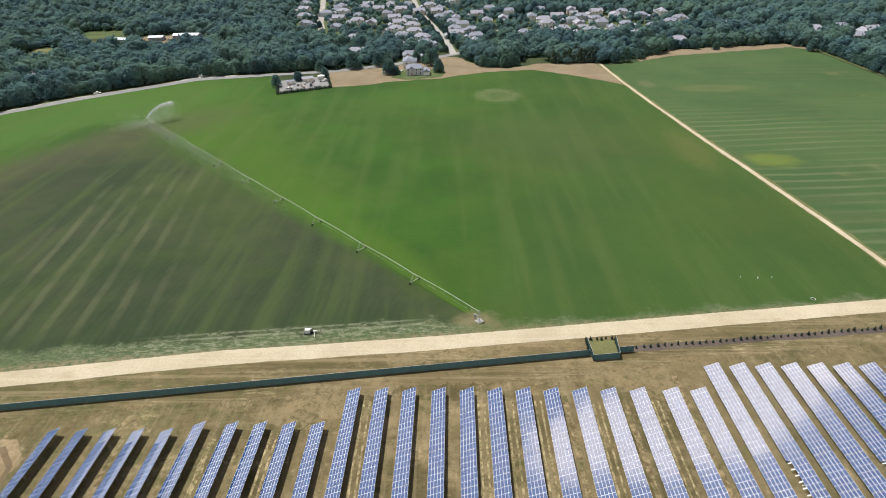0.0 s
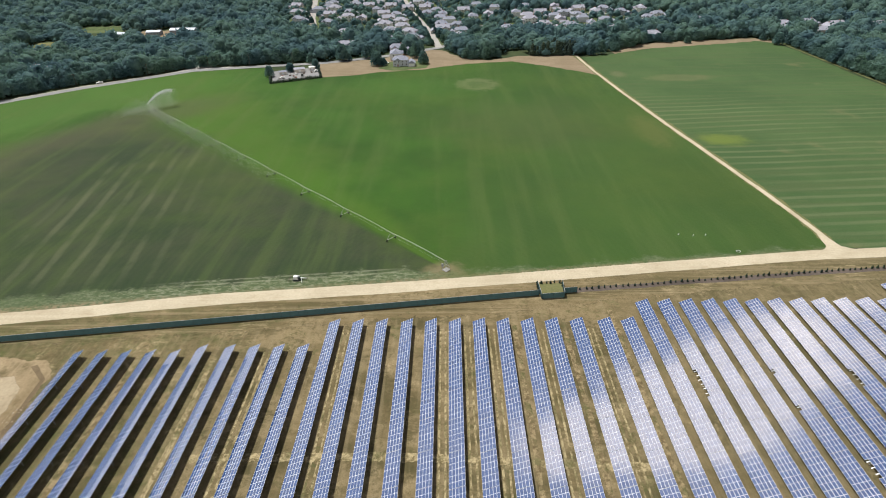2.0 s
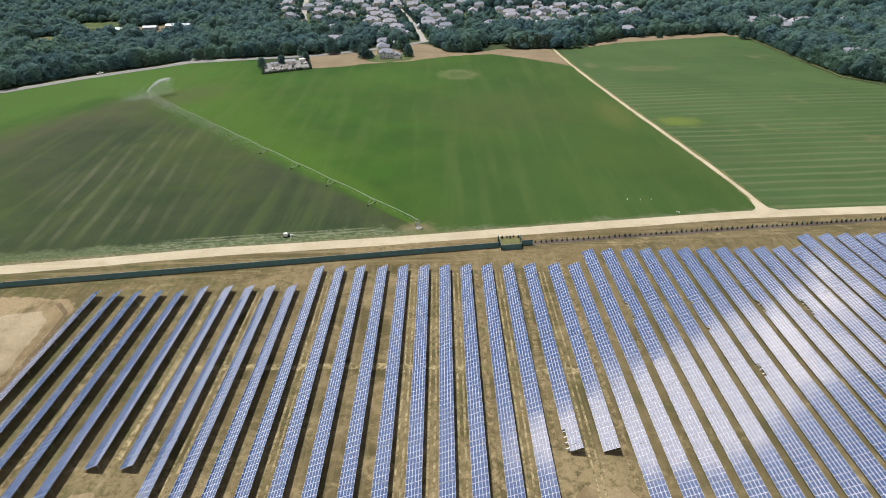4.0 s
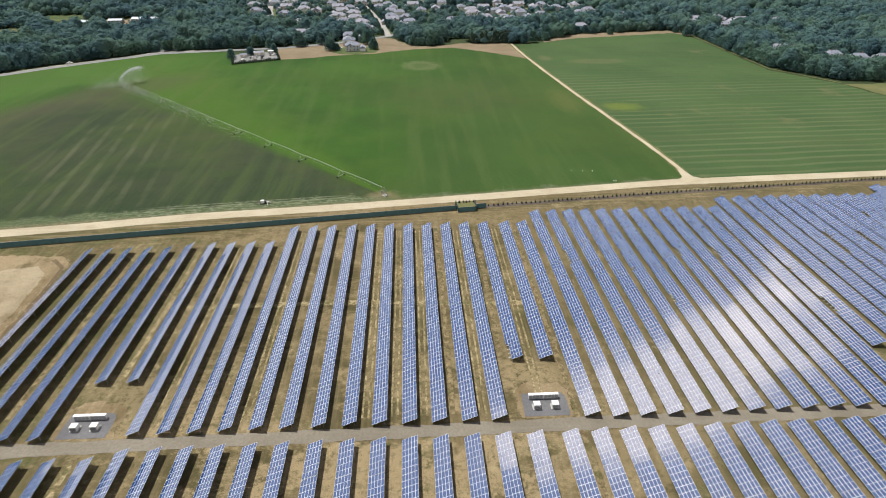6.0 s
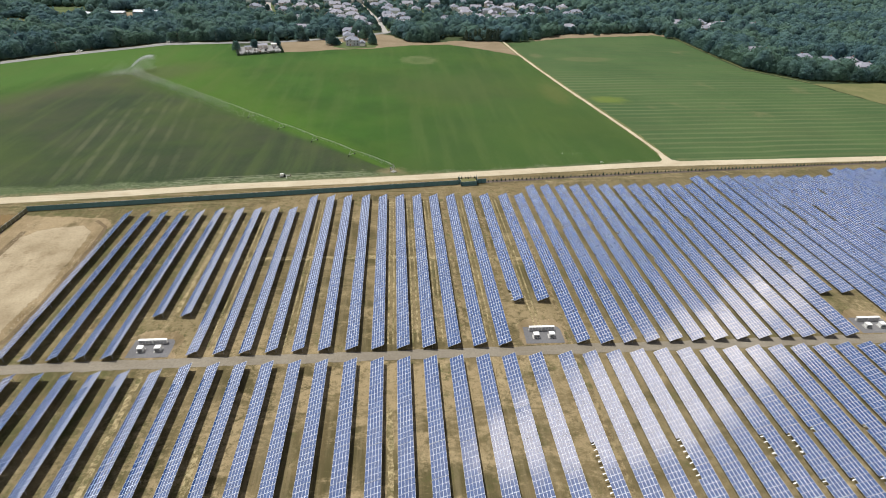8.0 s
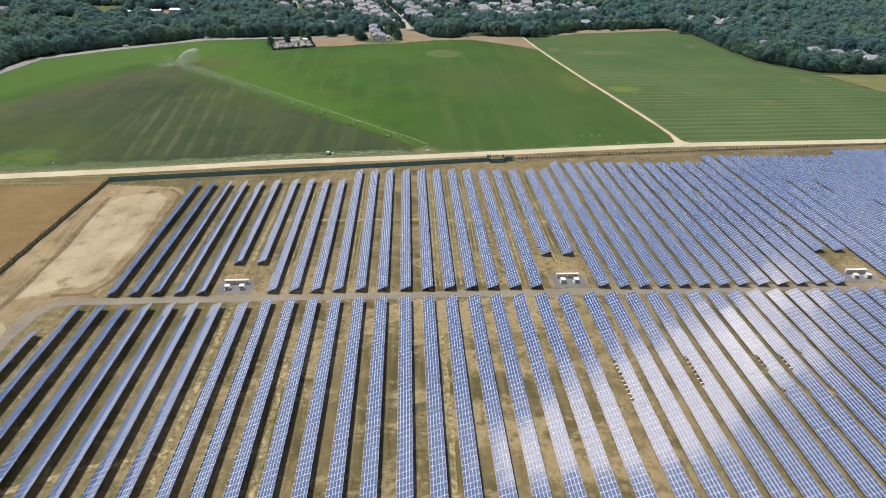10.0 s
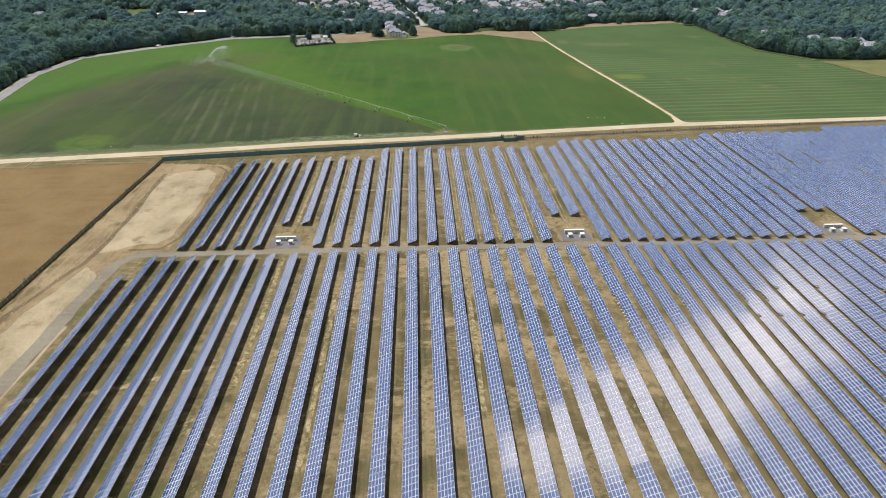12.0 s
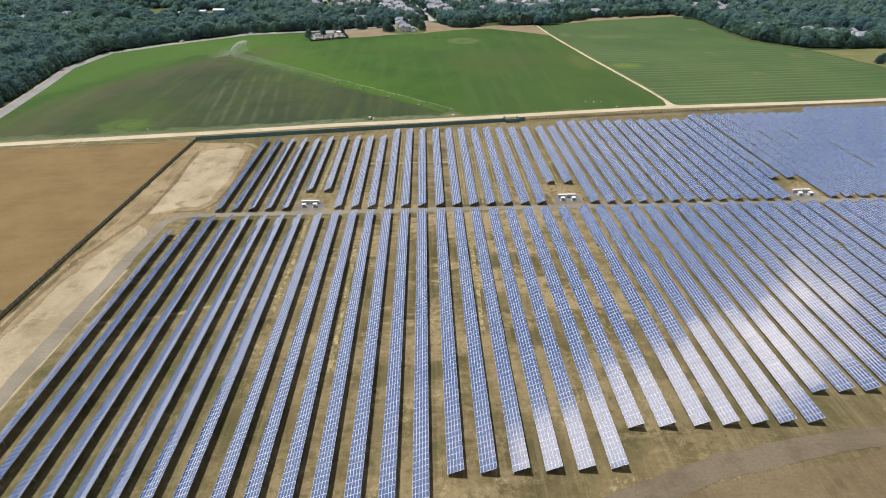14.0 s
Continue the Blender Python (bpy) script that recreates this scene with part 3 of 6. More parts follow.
region("field_crop", [(-316, 96), (-322, 168), (-338, 250), (-349, 315), (-343, 390), (-298, 431), (-225, 486), (-162, 497), (-146, 470), (-104, 459), (-78, 465),
                      (-51, 477), (-12, 486), (28, 505), (69, 511), (96, 494), (134, 472), (138, 455), (144.6, 396), (153, 322), (160, 268), (165.6, 224), (169, 195), (170.5, 163),
                      (77, 150), (-2, 141.5), (-76, 134), (-151, 122.5), (-240, 111)], -0.12, MAT["crop"], "irrigated green crop with a drier sector and pale strips", "field", 1.0)
region("field_strips", [(138, 520), (172, 534), (217, 557), (264, 567), (340, 586), (353, 560), (352, 455), (352, 400), (386, 350), (406, 280), (440, 200), (470, 178), (313, 166), (173, 163), (171, 195), (167, 224), (161.5, 268), (154, 322), (145.6, 396), (139, 465)],
       -0.12, MAT["strips"], "green field mown in paler strips", "field", 1.2)
region("field_ploughed", [(-330, 101), (-158, 116), (-160, 40), (-162, -100), (-166, -420), (-900, -420), (-900, 40)], -0.14, MAT["ploughed"], "bare brown ploughed soil beside the fence", "field")
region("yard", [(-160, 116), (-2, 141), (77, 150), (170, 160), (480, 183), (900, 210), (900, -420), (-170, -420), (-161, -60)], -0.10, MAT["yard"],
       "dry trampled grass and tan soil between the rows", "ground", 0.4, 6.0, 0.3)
region("verge", [(-318, 92), (-160, 104), (-110, 108.5), (-60, 113), (0, 119.5), (40, 124), (80, 131), (168, 140), (258, 149), (420, 160), (900, 200), (900, 212), (480, 184), (170, 162), (-2, 142), (-160, 120), (-318, 105)], -0.06, MAT["verge"],
       "dry grass verge between road and fence", "verge", 0.8, 6.0, 9.0)
region("lot_tan", [(-122, 512), (-60, 524), (-14, 566), (2, 562), (23, 524), (49, 514), (77, 530), (133, 530), (139, 450), (134, 458), (96, 490), (69, 507), (28, 501), (-12, 482), (-51, 474), (-78, 462), (-104, 457)],
       -0.08, MAT["tan_lot"], "bare tan stubble at the field's far end", "ground", 1.2)
region("lot_strip", [(172, 533), (217, 556), (264, 566), (340, 585), (353, 562), (356, 575), (342, 600), (264, 590), (217, 580), (172, 550)], -0.09, MAT["tan_lot"], "bare tan edge of the far field", "ground", 1.5)
region("field_straw", [(388, 348), (407, 280), (441, 201), (520, 190), (640, 320), (520, 352), (440, 350)], -0.10, MAT["straw"], "straw-coloured rough grassland", "field", 1.5)
region("berm", [(-158, 103), (-122, 100), (-116, 92), (-115, 30), (-118, 4), (-136, -4), (-138, -60), (-142, -180), (-165, -180), (-160.5, -60), (-160, 20)], -0.07, MAT["rubble"], "rough weedy berm of tan soil along the fence", "berm", 1.0, 3, 3.0)
region("sand_pad", [(-150.5, 81), (-140.8, 91), (-127, 92.5), (-121.5, 87), (-119.5, 73.6), (-118.5, 39), (-119.5, 17), (-124, 9.6), (-133, 9.2), (-139.2, 6), (-146, 3), (-146, 24.4), (-146, 43.4), (-149, 61.8)], -0.05, MAT["sand"], "pale bare sand levelled by machines", "ground", 0.8, 4, 4.5)
ribbon("soil_ridge", [(-150.1, 88), (-148.6, 62), (-147.0, 43.4), (-146.3, 14.5), (-147.4, -4.3), (-151.3, -15.1), (-153.5, -26.0), (-157.3, -38), (-158.4, -60), (-160, -120)], 2.4, -0.045, MAT["brown_soil"], "narrow ridge of turned brown soil", "berm", 0.35, 5.0, 1.1)
ribbon("pad_edge", [(-124, 97.5), (-117.5, 91), (-115.8, 74), (-115.0, 39), (-116.0, 15), (-121, 6.6), (-134, 5.4)], 2.0, -0.045, MAT["brown_soil"], "brown soil pushed up beside the sand", "berm", 0.35, 5.0, 1.2)
region("sand_lane", [(-145.5, -6.5), (-136, -15), (-136.6, -41.7), (-138, -66.5), (-142, -120), (-146, -180), (-157, -180), (-156, -90), (-154.5, -55.3), (-151.6, -37.8), (-148.4, -20.9)], -0.055, MAT["sand"], "pale sandy strip along the fence", "ground", 0.8, 4, 3.0)
ribbon("dirt_road", [(-330, 100), (-240, 111), (-151, 121.5), (-76, 132.5), (-2, 139.8), (77, 149.5), (160, 159.5), (310, 167), (480, 182), (900, 213)], 7.2, -0.02, MAT["dirt_road"], "wide pale packed-dirt farm road", "road", 0.22, 14.0, 1.0)
ribbon("farm_track", [(171.5, 158), (171, 178), (169.6, 195), (166.3, 224), (160.8, 268), (153.6, 322), (145, 396), (138, 465), (134, 530)], 2.8, -0.03, MAT["dirt_road"], "narrow pale dirt track between two fields", "track", 0.2, 9.0)
ribbon("track_verge", [(171, 168), (170, 195), (166.8, 224), (161.3, 268), (154.1, 322), (145.5, 396), (138.4, 465), (134, 528)], 5.6, -0.05, MAT["straw"], "dry straw-coloured verge beside the dirt track", "verge", 0.8, 5.0, 3.5)
region("track_mouth", [(160, 160), (182, 161.5), (174, 166), (172.5, 176), (169, 176), (167.5, 166)], -0.025, MAT["dirt_road"], "pale dirt fan where track meets road", "track", 0.3, 3)
ribbon("service_road", [(-133, -4), (-130.5, -0.3), (-125.5, 1.6), (-117, 1.7), (-100, 1.8), (0, 2.4), (160, 3.2), (420, 3.5)], 4.6, -0.03, MAT["gravel_road"], "compacted grey gravel lane between the rows", "road", 0.3)
ribbon("perimeter_lane", [(-141, -175), (-138.4, -110), (-136.9, -67), (-136.0, -36), (-135.4, -18), (-134.2, -6), (-130, 0.3)], 5.4, -0.035, MAT["gravel_road"], "grey gravel lane beside the rows", "road", 0.5)
ribbon("lane_edge", [(-137.6, -175), (-135.2, -110), (-133.6, -67), (-132.9, -45)], 1.2, -0.04, MAT["sand"], "pale dusty edge of the gravel lane", "verge", 0.3, 4.0, 1.0)
region("south_soil", [(-40, -190), (20, -163), (60, -149), (112, -141), (200, -130), (420, -112), (420, -300), (-40, -300)], -0.05, MAT["brown_soil"], "dark turned brown soil beyond the lane", "ground", 1.0, 5, 4.0)
ribbon("trench_scar", [(-130, -80), (-113, -78.3), (-105.5, -76.7), (-86, -70), (-60, -64)], 2.2, -0.052, MAT["straw_drift"], "pale turned soil of a filled trench across the rows", "soil", 0.5, 4.0, 2.0)
ribbon("south_lane", [(-20, -176), (20, -160), (45, -151), (62, -145.5), (80, -142), (96, -139), (112, -137.5), (180, -128)], 7.0, -0.03, MAT["brown_lane"], "packed brown lane along the ends of the rows", "road", 0.4)
ribbon("trench_scar", [(-60, 62), (-33, 62.2), (-9, 62.2), (14, 61.4), (39, 59.6), (64, 58.5)], 3.0, -0.052, MAT["straw_drift"], "pale turned soil of a filled trench across the rows", "soil", 0.3, 4.0, 2.4)
for x, y0, y1, material, label in ((31.7, 116, 8, "furrow", "rough turned furrow between two rows"), (48.6, 113, 32, "furrow", "rough turned furrow between two rows"), (-67.3, -3, -76, "straw_drift", "straw drift left between two rows"),
                                   (66.4, 124, -96, "furrow", "rough turned furrow between two rows"), (-67.0, 100, 28, "straw_drift", "straw drift left between two rows"), (-42.6, -30, -110, "straw_drift", "straw drift left between two rows"),
                                   (6.9, -20, -90, "straw_drift", "straw drift left between two rows"), (-92.0, 96, 10, "furrow", "rough turned furrow between two rows")):
    ribbon("soil_drift", [(x, y0), (x + 0.3, (y0 + y1) / 2), (x - 0.2, y1)], 1.7, -0.048, MAT[material], label, "soil", 0.35, 4.0, 1.6)
for x in (-50.6, -26.4, 7.0, 15.2, 23.5, 40.1, 57.4):
    for side in (-0.85, 0.85):
        ribbon("wheel_track", [(x + side, 114 if x > -36 else 103), (x + side + 0.25, 62), (x + side - 0.1, 8)], 0.55, -0.05, MAT["straw_drift"], "pale wheel track worn between two rows", "track", 0.14, 3.0, 0.5)
ribbon("asphalt_road", [(-300, 60), (-321, 160), (-336, 240), (-353, 318), (-348, 388), (-302, 432), (-227, 489), (-164, 502), (-111, 512), (-58, 535), (-3, 573), (60, 640)], 9.0, -0.01, MAT["asphalt"], "grey asphalt country road", "road", 0.3)
ribbon("road_shoulder", [(-305, 60), (-325.5, 160), (-340.5, 240), (-357.5, 318), (-351.5, 391), (-305, 435.5), (-229, 492.5), (-164, 505.5)], 5.0, -0.015, MAT["pale_shoulder"], "pale sandy shoulder of the country road", "shoulder", 0.9, 5.0, 2.4)
region("road_apron", [(-246, 480), (-236, 498), (-231, 512), (-222, 514), (-214, 500), (-196, 503), (-205, 492)], -0.013, MAT["street"], "pale concrete apron where a drive meets the road", "drive", 0.6, 4)
ribbon("street_east", [(-1, 575), (-10, 644), (-23, 719), (-42, 812), (-56, 900), (-75, 1050)], 7.6, -0.005, MAT["street"], "pale asphalt residential street", "street", 0.2)
ribbon("field_margin", [(350, 592), (356, 560), (356, 455), (356, 404), (389, 352)], 1.4, -0.105, MAT["straw"], "dry straw-coloured margin below the wood", "ground", 0.9, 5.0, 2.0)
ribbon("street_west", [(-165, 720), (-179, 778), (-210, 946), (-235, 1080)], 9.0, -0.005, MAT["street"], "pale asphalt residential street", "street", 0.2)

# ---- solar rows ----
TILT_ANGLE, LOW, MODULES_UP, MOD_W, MOD_H, GAP = radians(24), 0.7, 5, 1.78, 0.885, 0.02
RUN = MODULES_UP * (MOD_H + GAP) * math.cos(TILT_ANGLE)
RISE = MODULES_UP * (MOD_H + GAP) * math.sin(TILT_ANGLE)
PITCH_Y = MOD_W + GAP
TABLE, TABLE_GAP = 6, 0.07      # modules along one table of a rack, and the slit between tables


def down_row(col):
    """How far column col's upper end lies down the row."""
    return col * PITCH_Y + col // TABLE * TABLE_GAP


def columns(length):
    return int(round(length / (PITCH_Y + TABLE_GAP / TABLE)))


def table_lean(col, seed):
    """No two tables stand quite in one plane: their small lean across and along the row."""
    r = random.Random(col // TABLE * 37 + seed * 1009)
    return r.gauss(0, 0.0038), r.gauss(0, 0.0030)


def module_arrays(cells, seed=0):
    """Frames, glass and backs of the modules at (column, tier) places, tilted to their rack; y runs down from 0."""
    w, h, f, t = MOD_W, MOD_H, 0.044, 0.04
    flat = np.array([(0, 0, t), (0, w, t), (h, w, t), (h, 0, t), (f, f, t), (f, w - f, t), (h - f, w - f, t), (h - f, f, t),
                     (0, 0, 0), (0, w, 0), (h, w, 0), (h, 0, 0)], float)
    faces = np.array([(0, 4, 5, 1), (1, 5, 6, 2), (2, 6, 7, 3), (3, 7, 4, 0), (4, 7, 6, 5), (0, 1, 9, 8), (1, 2, 10, 9), (2, 3, 11, 10), (3, 0, 8, 11), (8, 9, 10, 11)])
    faces[:4] = faces[:4, ::-1]
    mats = np.array([0, 0, 0, 0, 1, 0, 0, 0, 0, 2])
    c, s = math.cos(TILT_ANGLE), math.sin(TILT_ANGLE)
    verts, quads, index = [], [], []
    for k, (col, tier) in enumerate(cells):
        p = flat + (tier * (MOD_H + GAP), -down_row(col) - PITCH_Y, 0)
        lean_x, lean_y = table_lean(col, seed)
        p[:, 2] += lean_x * (p[:, 0] - 2.2) + lean_y * (p[:, 1] + down_row(col // TABLE * TABLE) + 5.3)
        verts.append(np.stack([p[:, 0] * c - p[:, 2] * s, p[:, 1], LOW + p[:, 0] * s + p[:, 2] * c], 1))
        quads.append(faces + 12 * k)
        index.append(mats)
    return np.concatenate(verts), np.concatenate(quads), np.concatenate(index)


MODULE_MATS = [MAT["alu"], MAT["cells"], MAT["backsheet"]]
array_cache = {}


def array_mesh(cells, key, seed):
    if key not in array_cache:
        verts, quads, index = module_arrays(cells, seed)
        array_cache[key] = bulk_mesh("modules", verts, quads, MODULE_MATS, index)
    return array_cache[key]


# one module, its corner at the low edge
single = bulk_mesh("module", *module_arrays([(0, 0)])[:2], MODULE_MATS, module_arrays([(0, 0)])[2])


def support_mesh():
    bm = bmesh.new()
    solid(bm, 0.7, 0.8, -0.05, 0.05, -0.1, LOW + 0.8 * math.tan(TILT_ANGLE) - 0.08)
    solid(bm, RUN - 0.9, RUN - 0.8, -0.05, 0.05, -0.1, LOW + (RUN - 0.85) * math.tan(TILT_ANGLE) - 0.08)
    m = Matrix.Translation((0, 0, LOW - 0.14)) @ Matrix.Rotation(-TILT_ANGLE, 4, "Y")
    solid(bm, 0.25, RUN / math.cos(TILT_ANGLE) - 0.25, -0.04, 0.04, 0.0, 0.1, m)
    return mesh_of("support_frame", bm, MAT["steel"])


SUPPORT = support_mesh()
bm = bmesh.new()
solid(bm, 0.02, MOD_H, -0.12, 0.12, -0.09, -0.02, Matrix.Translation((0, 0, LOW)) @ Matrix.Rotation(-TILT_ANGLE, 4, "Y"))
RAFTER = mesh_of("bare_rafter", bm, MAT["steel"])
rail_cache = {}


def rail_mesh(length, u):
    key = (round(length, 1), u)
    if key not in rail_cache:
        bm = bmesh.new()
        x = u * RUN
        solid(bm, x - 0.04, x + 0.04, -length, 0, LOW + u * RISE - 0.07, LOW + u * RISE - 0.01)
        rail_cache[key] = mesh_of("rail", bm, MAT["steel"])
    return rail_cache[key]


def solar_row(x, top, bottom, label, group, missing=(), split=False):
    """A fixed rack of blue modules that lean to -x, from y=top down to y=bottom."""
    cols = columns(top - bottom)
    length = down_row(cols - 1) + PITCH_Y
    seed = int(abs(x) * 10) % 5
    row = thing("solar_array", label, "solar array", group, "", pose(x, top, 0))
    cells = [(c, t) for c in range(cols) for t in range(MODULES_UP) if (c, t) not in missing]
    single_from = cols - 54 if split else cols
    joined = [c for c in cells if c[0] < single_from]
    if joined:
        key = (single_from, seed, tuple(sorted(m for m in missing if m[0] < single_from)))
        tagged(part("module_field", array_mesh(joined, key, seed), None, row), kind="stuff")
    for c, t in cells:
        if c >= single_from:
            lean_x, lean_y = table_lean(c, seed)
            m = Matrix.Translation((t * (MOD_H + GAP) * math.cos(TILT_ANGLE), -down_row(c), t * (MOD_H + GAP) * math.sin(TILT_ANGLE)))
            part("module", single, None, row, "", m @ Matrix.Rotation(lean_y, 4, "X") @ Matrix.Rotation(-lean_x, 4, "Y"))
    for c, t in missing:
        part("bare_rafter", RAFTER, None, row, "", Matrix.Translation((0, -down_row(c) - 0.35 * PITCH_Y, 0)))
    for u in (0.22, 0.78):
        part("rail", rail_mesh(length, u), None, row)
    n = max(2, int(length / 11.5))
    for i in range(n):
        part("support_frame", SUPPORT, None, row, "", Matrix.Translation((0, -0.9 - i * (length - 1.8) / (n - 1), 0)))
    return row


WEST_X = [-113.9, -106.0, -98.1, -90.1, -82.1, -74.0, -64.8, -56.8, -48.7, -40.7, -32.6, -24.4, -16.2, -7.5, 0.8, 9.0, 17.3, 25.5, 33.9, 42.2, 50.8, 60.4]
EAST_X = [68.4 + 7.86 * i for i in range(14)] + [179.6 + 7.85 * i for i in range(25)]


def top_end(x):
    return 101.8 if x < -80 else 104.2 if x < -36 else 117.0 if x < 72 else 127.2 if x < 170 else 137.2 if x < 258 else 147.0


def bottom_end(x):
    return -157.0 if x < -12 else -145.6 if x < 38 else -133.7 if x < 95 else -122.2 if x < 140 else -111.0


SHORT = {-74.0: 25.2, -64.8: 25.2, 50.8: 28.8, 60.4: 28.8, 170.6: 28.2, 179.6: 28.2}
# stretches of a row's lowest tier left without modules, as (x, from y, to y)
OPEN_WEST = [(50.8, 35.4, 29), (203.1, 103, 85), (203.1, 78.4, 77.6), (218.8, 103, 86), (170.6, 56, 47), (170.6, 75, 74), (187.4, 78.4, 77.6), (195.3, 78.4, 77.6),
             (211.0, 78.4, 77.6), (234.5, 120, 116), (234.5, 80, 67), (234.5, 62, 42), (147.0, 92.8, 84), (115.6, 60, 54.4), (84.1, 92.3, 82.5), (107.7, 92.4, 91.2), (107.7, 77.6, 76.8), (131.3, 92.6, 86.3)]
OPEN_EAST = [(60.4, -36, -54), (84.1, -35.2, -48.8), (107.7, -34.8, -42.8), (107.7, -49.6, -50.6), (115.6, -34.8, -42.8), (115.6, -49.6, -50.6), (123.4, -32.8, -33.8),
             (123.4, -49.6, -50.6), (131.3, -49.6, -50.6), (139.1, -32.8, -33.8), (162.7, -35, -42)]


def open_cells(stretches, x, top):
    cells = []
    for gx, y0, y1 in stretches:
        if abs(gx - x) < 0.6:
            c0, c1 = columns(top - y0), columns(top - y1)
            cells += [(c, 0) for c in range(c0, max(c0 + 1, c1))]
    return tuple(cells)


LABEL = "long tilted rack of blue solar modules over dry grass"
SHORT_LABEL = "tilted rack of blue solar modules ending beside an inverter pad"
OPEN_LABEL = "long rack of blue solar modules with some modules missing"
for x in WEST_X + EAST_X:
    low_end = next((v for k, v in SHORT.items() if abs(k - x) < 0.4), 4.4)
    cells = open_cells(OPEN_WEST, x, top_end(x))
    solar_row(x, top_end(x), low_end, SHORT_LABEL if low_end > 20 else OPEN_LABEL if cells else LABEL, "solar rows beyond the gravel lane", cells)
solar_row(-129.0, -16.5, -157.0, LABEL, "solar rows before the gravel lane")
solar_row(-121.7, -3.0, -157.0, LABEL, "solar rows before the gravel lane")
for x in WEST_X + EAST_X:
    top = -0.8 if x > -60 else -3.0
    cells = open_cells(OPEN_EAST, x, top)
    solar_row(x, top, bottom_end(x), OPEN_LABEL if cells else LABEL, "solar rows before the gravel lane", cells, -20 < x < 28)


# ---- fence ----
MAT["pale_rail"] = plain("pale_rail", (0.50, 0.52, 0.50), 0.5, 0.1, 0.4, 0.2, 2)
def screen_fence(name, a, b, height, label, spacing=3.0, cloth="screen"):
    """Posts with green fabric stretched between them, from a to b."""
    a, b = Vector((*a, 0)), Vector((*b, 0))
    n = max(1, int((b - a).length / spacing))
    fence = thing(name, label, "fence", "", "", Matrix.Translation(a))
    turn = Matrix.Rotation(math.atan2(b.y - a.y, b.x - a.x), 4, "Z")
    s = (b - a).length / n
    bm = bmesh.new()
    rod(bm, (0, 0, -0.2), (0, 0, height + 0.05), 0.04)
    post = mesh_of("post", bm, MAT["pale_rail" if cloth == "old_mesh" else "dark_post"])
    bm = bmesh.new()
    cut = 4
    grid = [[bm.verts.new((s * i / cut, 0.05 * math.sin(math.pi * i / cut) * math.sin(math.pi * j / 3), -0.05 + (height + 0.02) * j / 3)) for i in range(cut + 1)] for j in range(4)]
    for j in range(3):
        for i in range(cut):
            bm.faces.new((grid[j][i], grid[j][i + 1], grid[j + 1][i + 1], grid[j + 1][i]))
    panel = mesh_of("screen_panel", bm, MAT[cloth])
    bm = bmesh.new()
    rod(bm, (0, 0, height), (s, 0, height), 0.04)
    bar = mesh_of("top_rail", bm, MAT["pale_rail"])
    for i in range(n + 1):
        m = turn @ Matrix.Translation((s * i, 0, 0))
        part("post", post, None, fence, "", m)
        if i < n:
            part("screen_panel", panel, None, fence, "", m)
            part("top_rail", bar, None, fence, "", m)
    return fence


screen_fence("screen_fence", (-158.5, 107.0), (42.6, 133.2), 2.4, "dark green fabric-screened fence along the dry yard")
MAT["old_mesh"] = fabric("weathered_mesh", (0.105, 0.100, 0.065))
screen_fence("screen_fence", (52.0, 134.4), (57.0, 135.0), 2.4, "short end of the dark green screened fence", 2.5)
screen_fence("screen_fence", (-158.5, 107.0), (-161.0, 10.0), 1.8, "dark weathered mesh fence beside ploughed soil", 3.0, "old_mesh")
screen_fence("screen_fence", (-161.0, 10.0), (-166.0, -180.0), 1.8, "dark weathered mesh fence beside ploughed soil", 3.0, "old_mesh")
for a, b in (((43.2, 130.8), (51.8, 131.8)), ((43.2, 130.8), (42.8, 139.5)), ((51.8, 131.8), (52.4, 140.2))):
    screen_fence("pen_fence", a, b, 2.4, "green screen wall round a small grassy pen", 2.9)
region("pen_grass", [(43.3, 131), (51.7, 132), (52.3, 141), (42.9, 140.5)], -0.04, MAT["straw"], "rough dry grass inside the screened pen", "grass", 0.1, 3, 0.3)
# flat dark strip added where a see-through mesh fence runs behind the shrubs
region("mulch_bed", [(57, 134.6), (144, 144.2), (300, 158.8), (400, 167), (400, 169.6), (300, 161.6), (144, 147.0), (57, 137.6)], -0.04, MAT["mulch"], "flat dark strip in place of a mesh fence by young evergreens", "planting bed", 0.25, 4, 0.7)
region("mulch_bed", [(-160, 106), (-162.5, 10), (-167.5, -180), (-165.8, -180), (-160.4, 10), (-157.8, 106)], -0.045, MAT["mulch"], "dark strip of ground beneath the fence", "planting bed", 0.4, 4, 1.2)


# ---- evergreens ----
def clump_into(bm, centre, radius, rnd, squash=1.0, sub=1, rough=0.28):
    made = bmesh.ops.create_icosphere(bm, subdivisions=sub, radius=1.0)["verts"]
    for v in made:
        k = radius * (1 + rnd.uniform(-rough, rough))
        v.co = Vector((v.co.x * k, v.co.y * k, v.co.z * k * squash)) + Vector(centre)


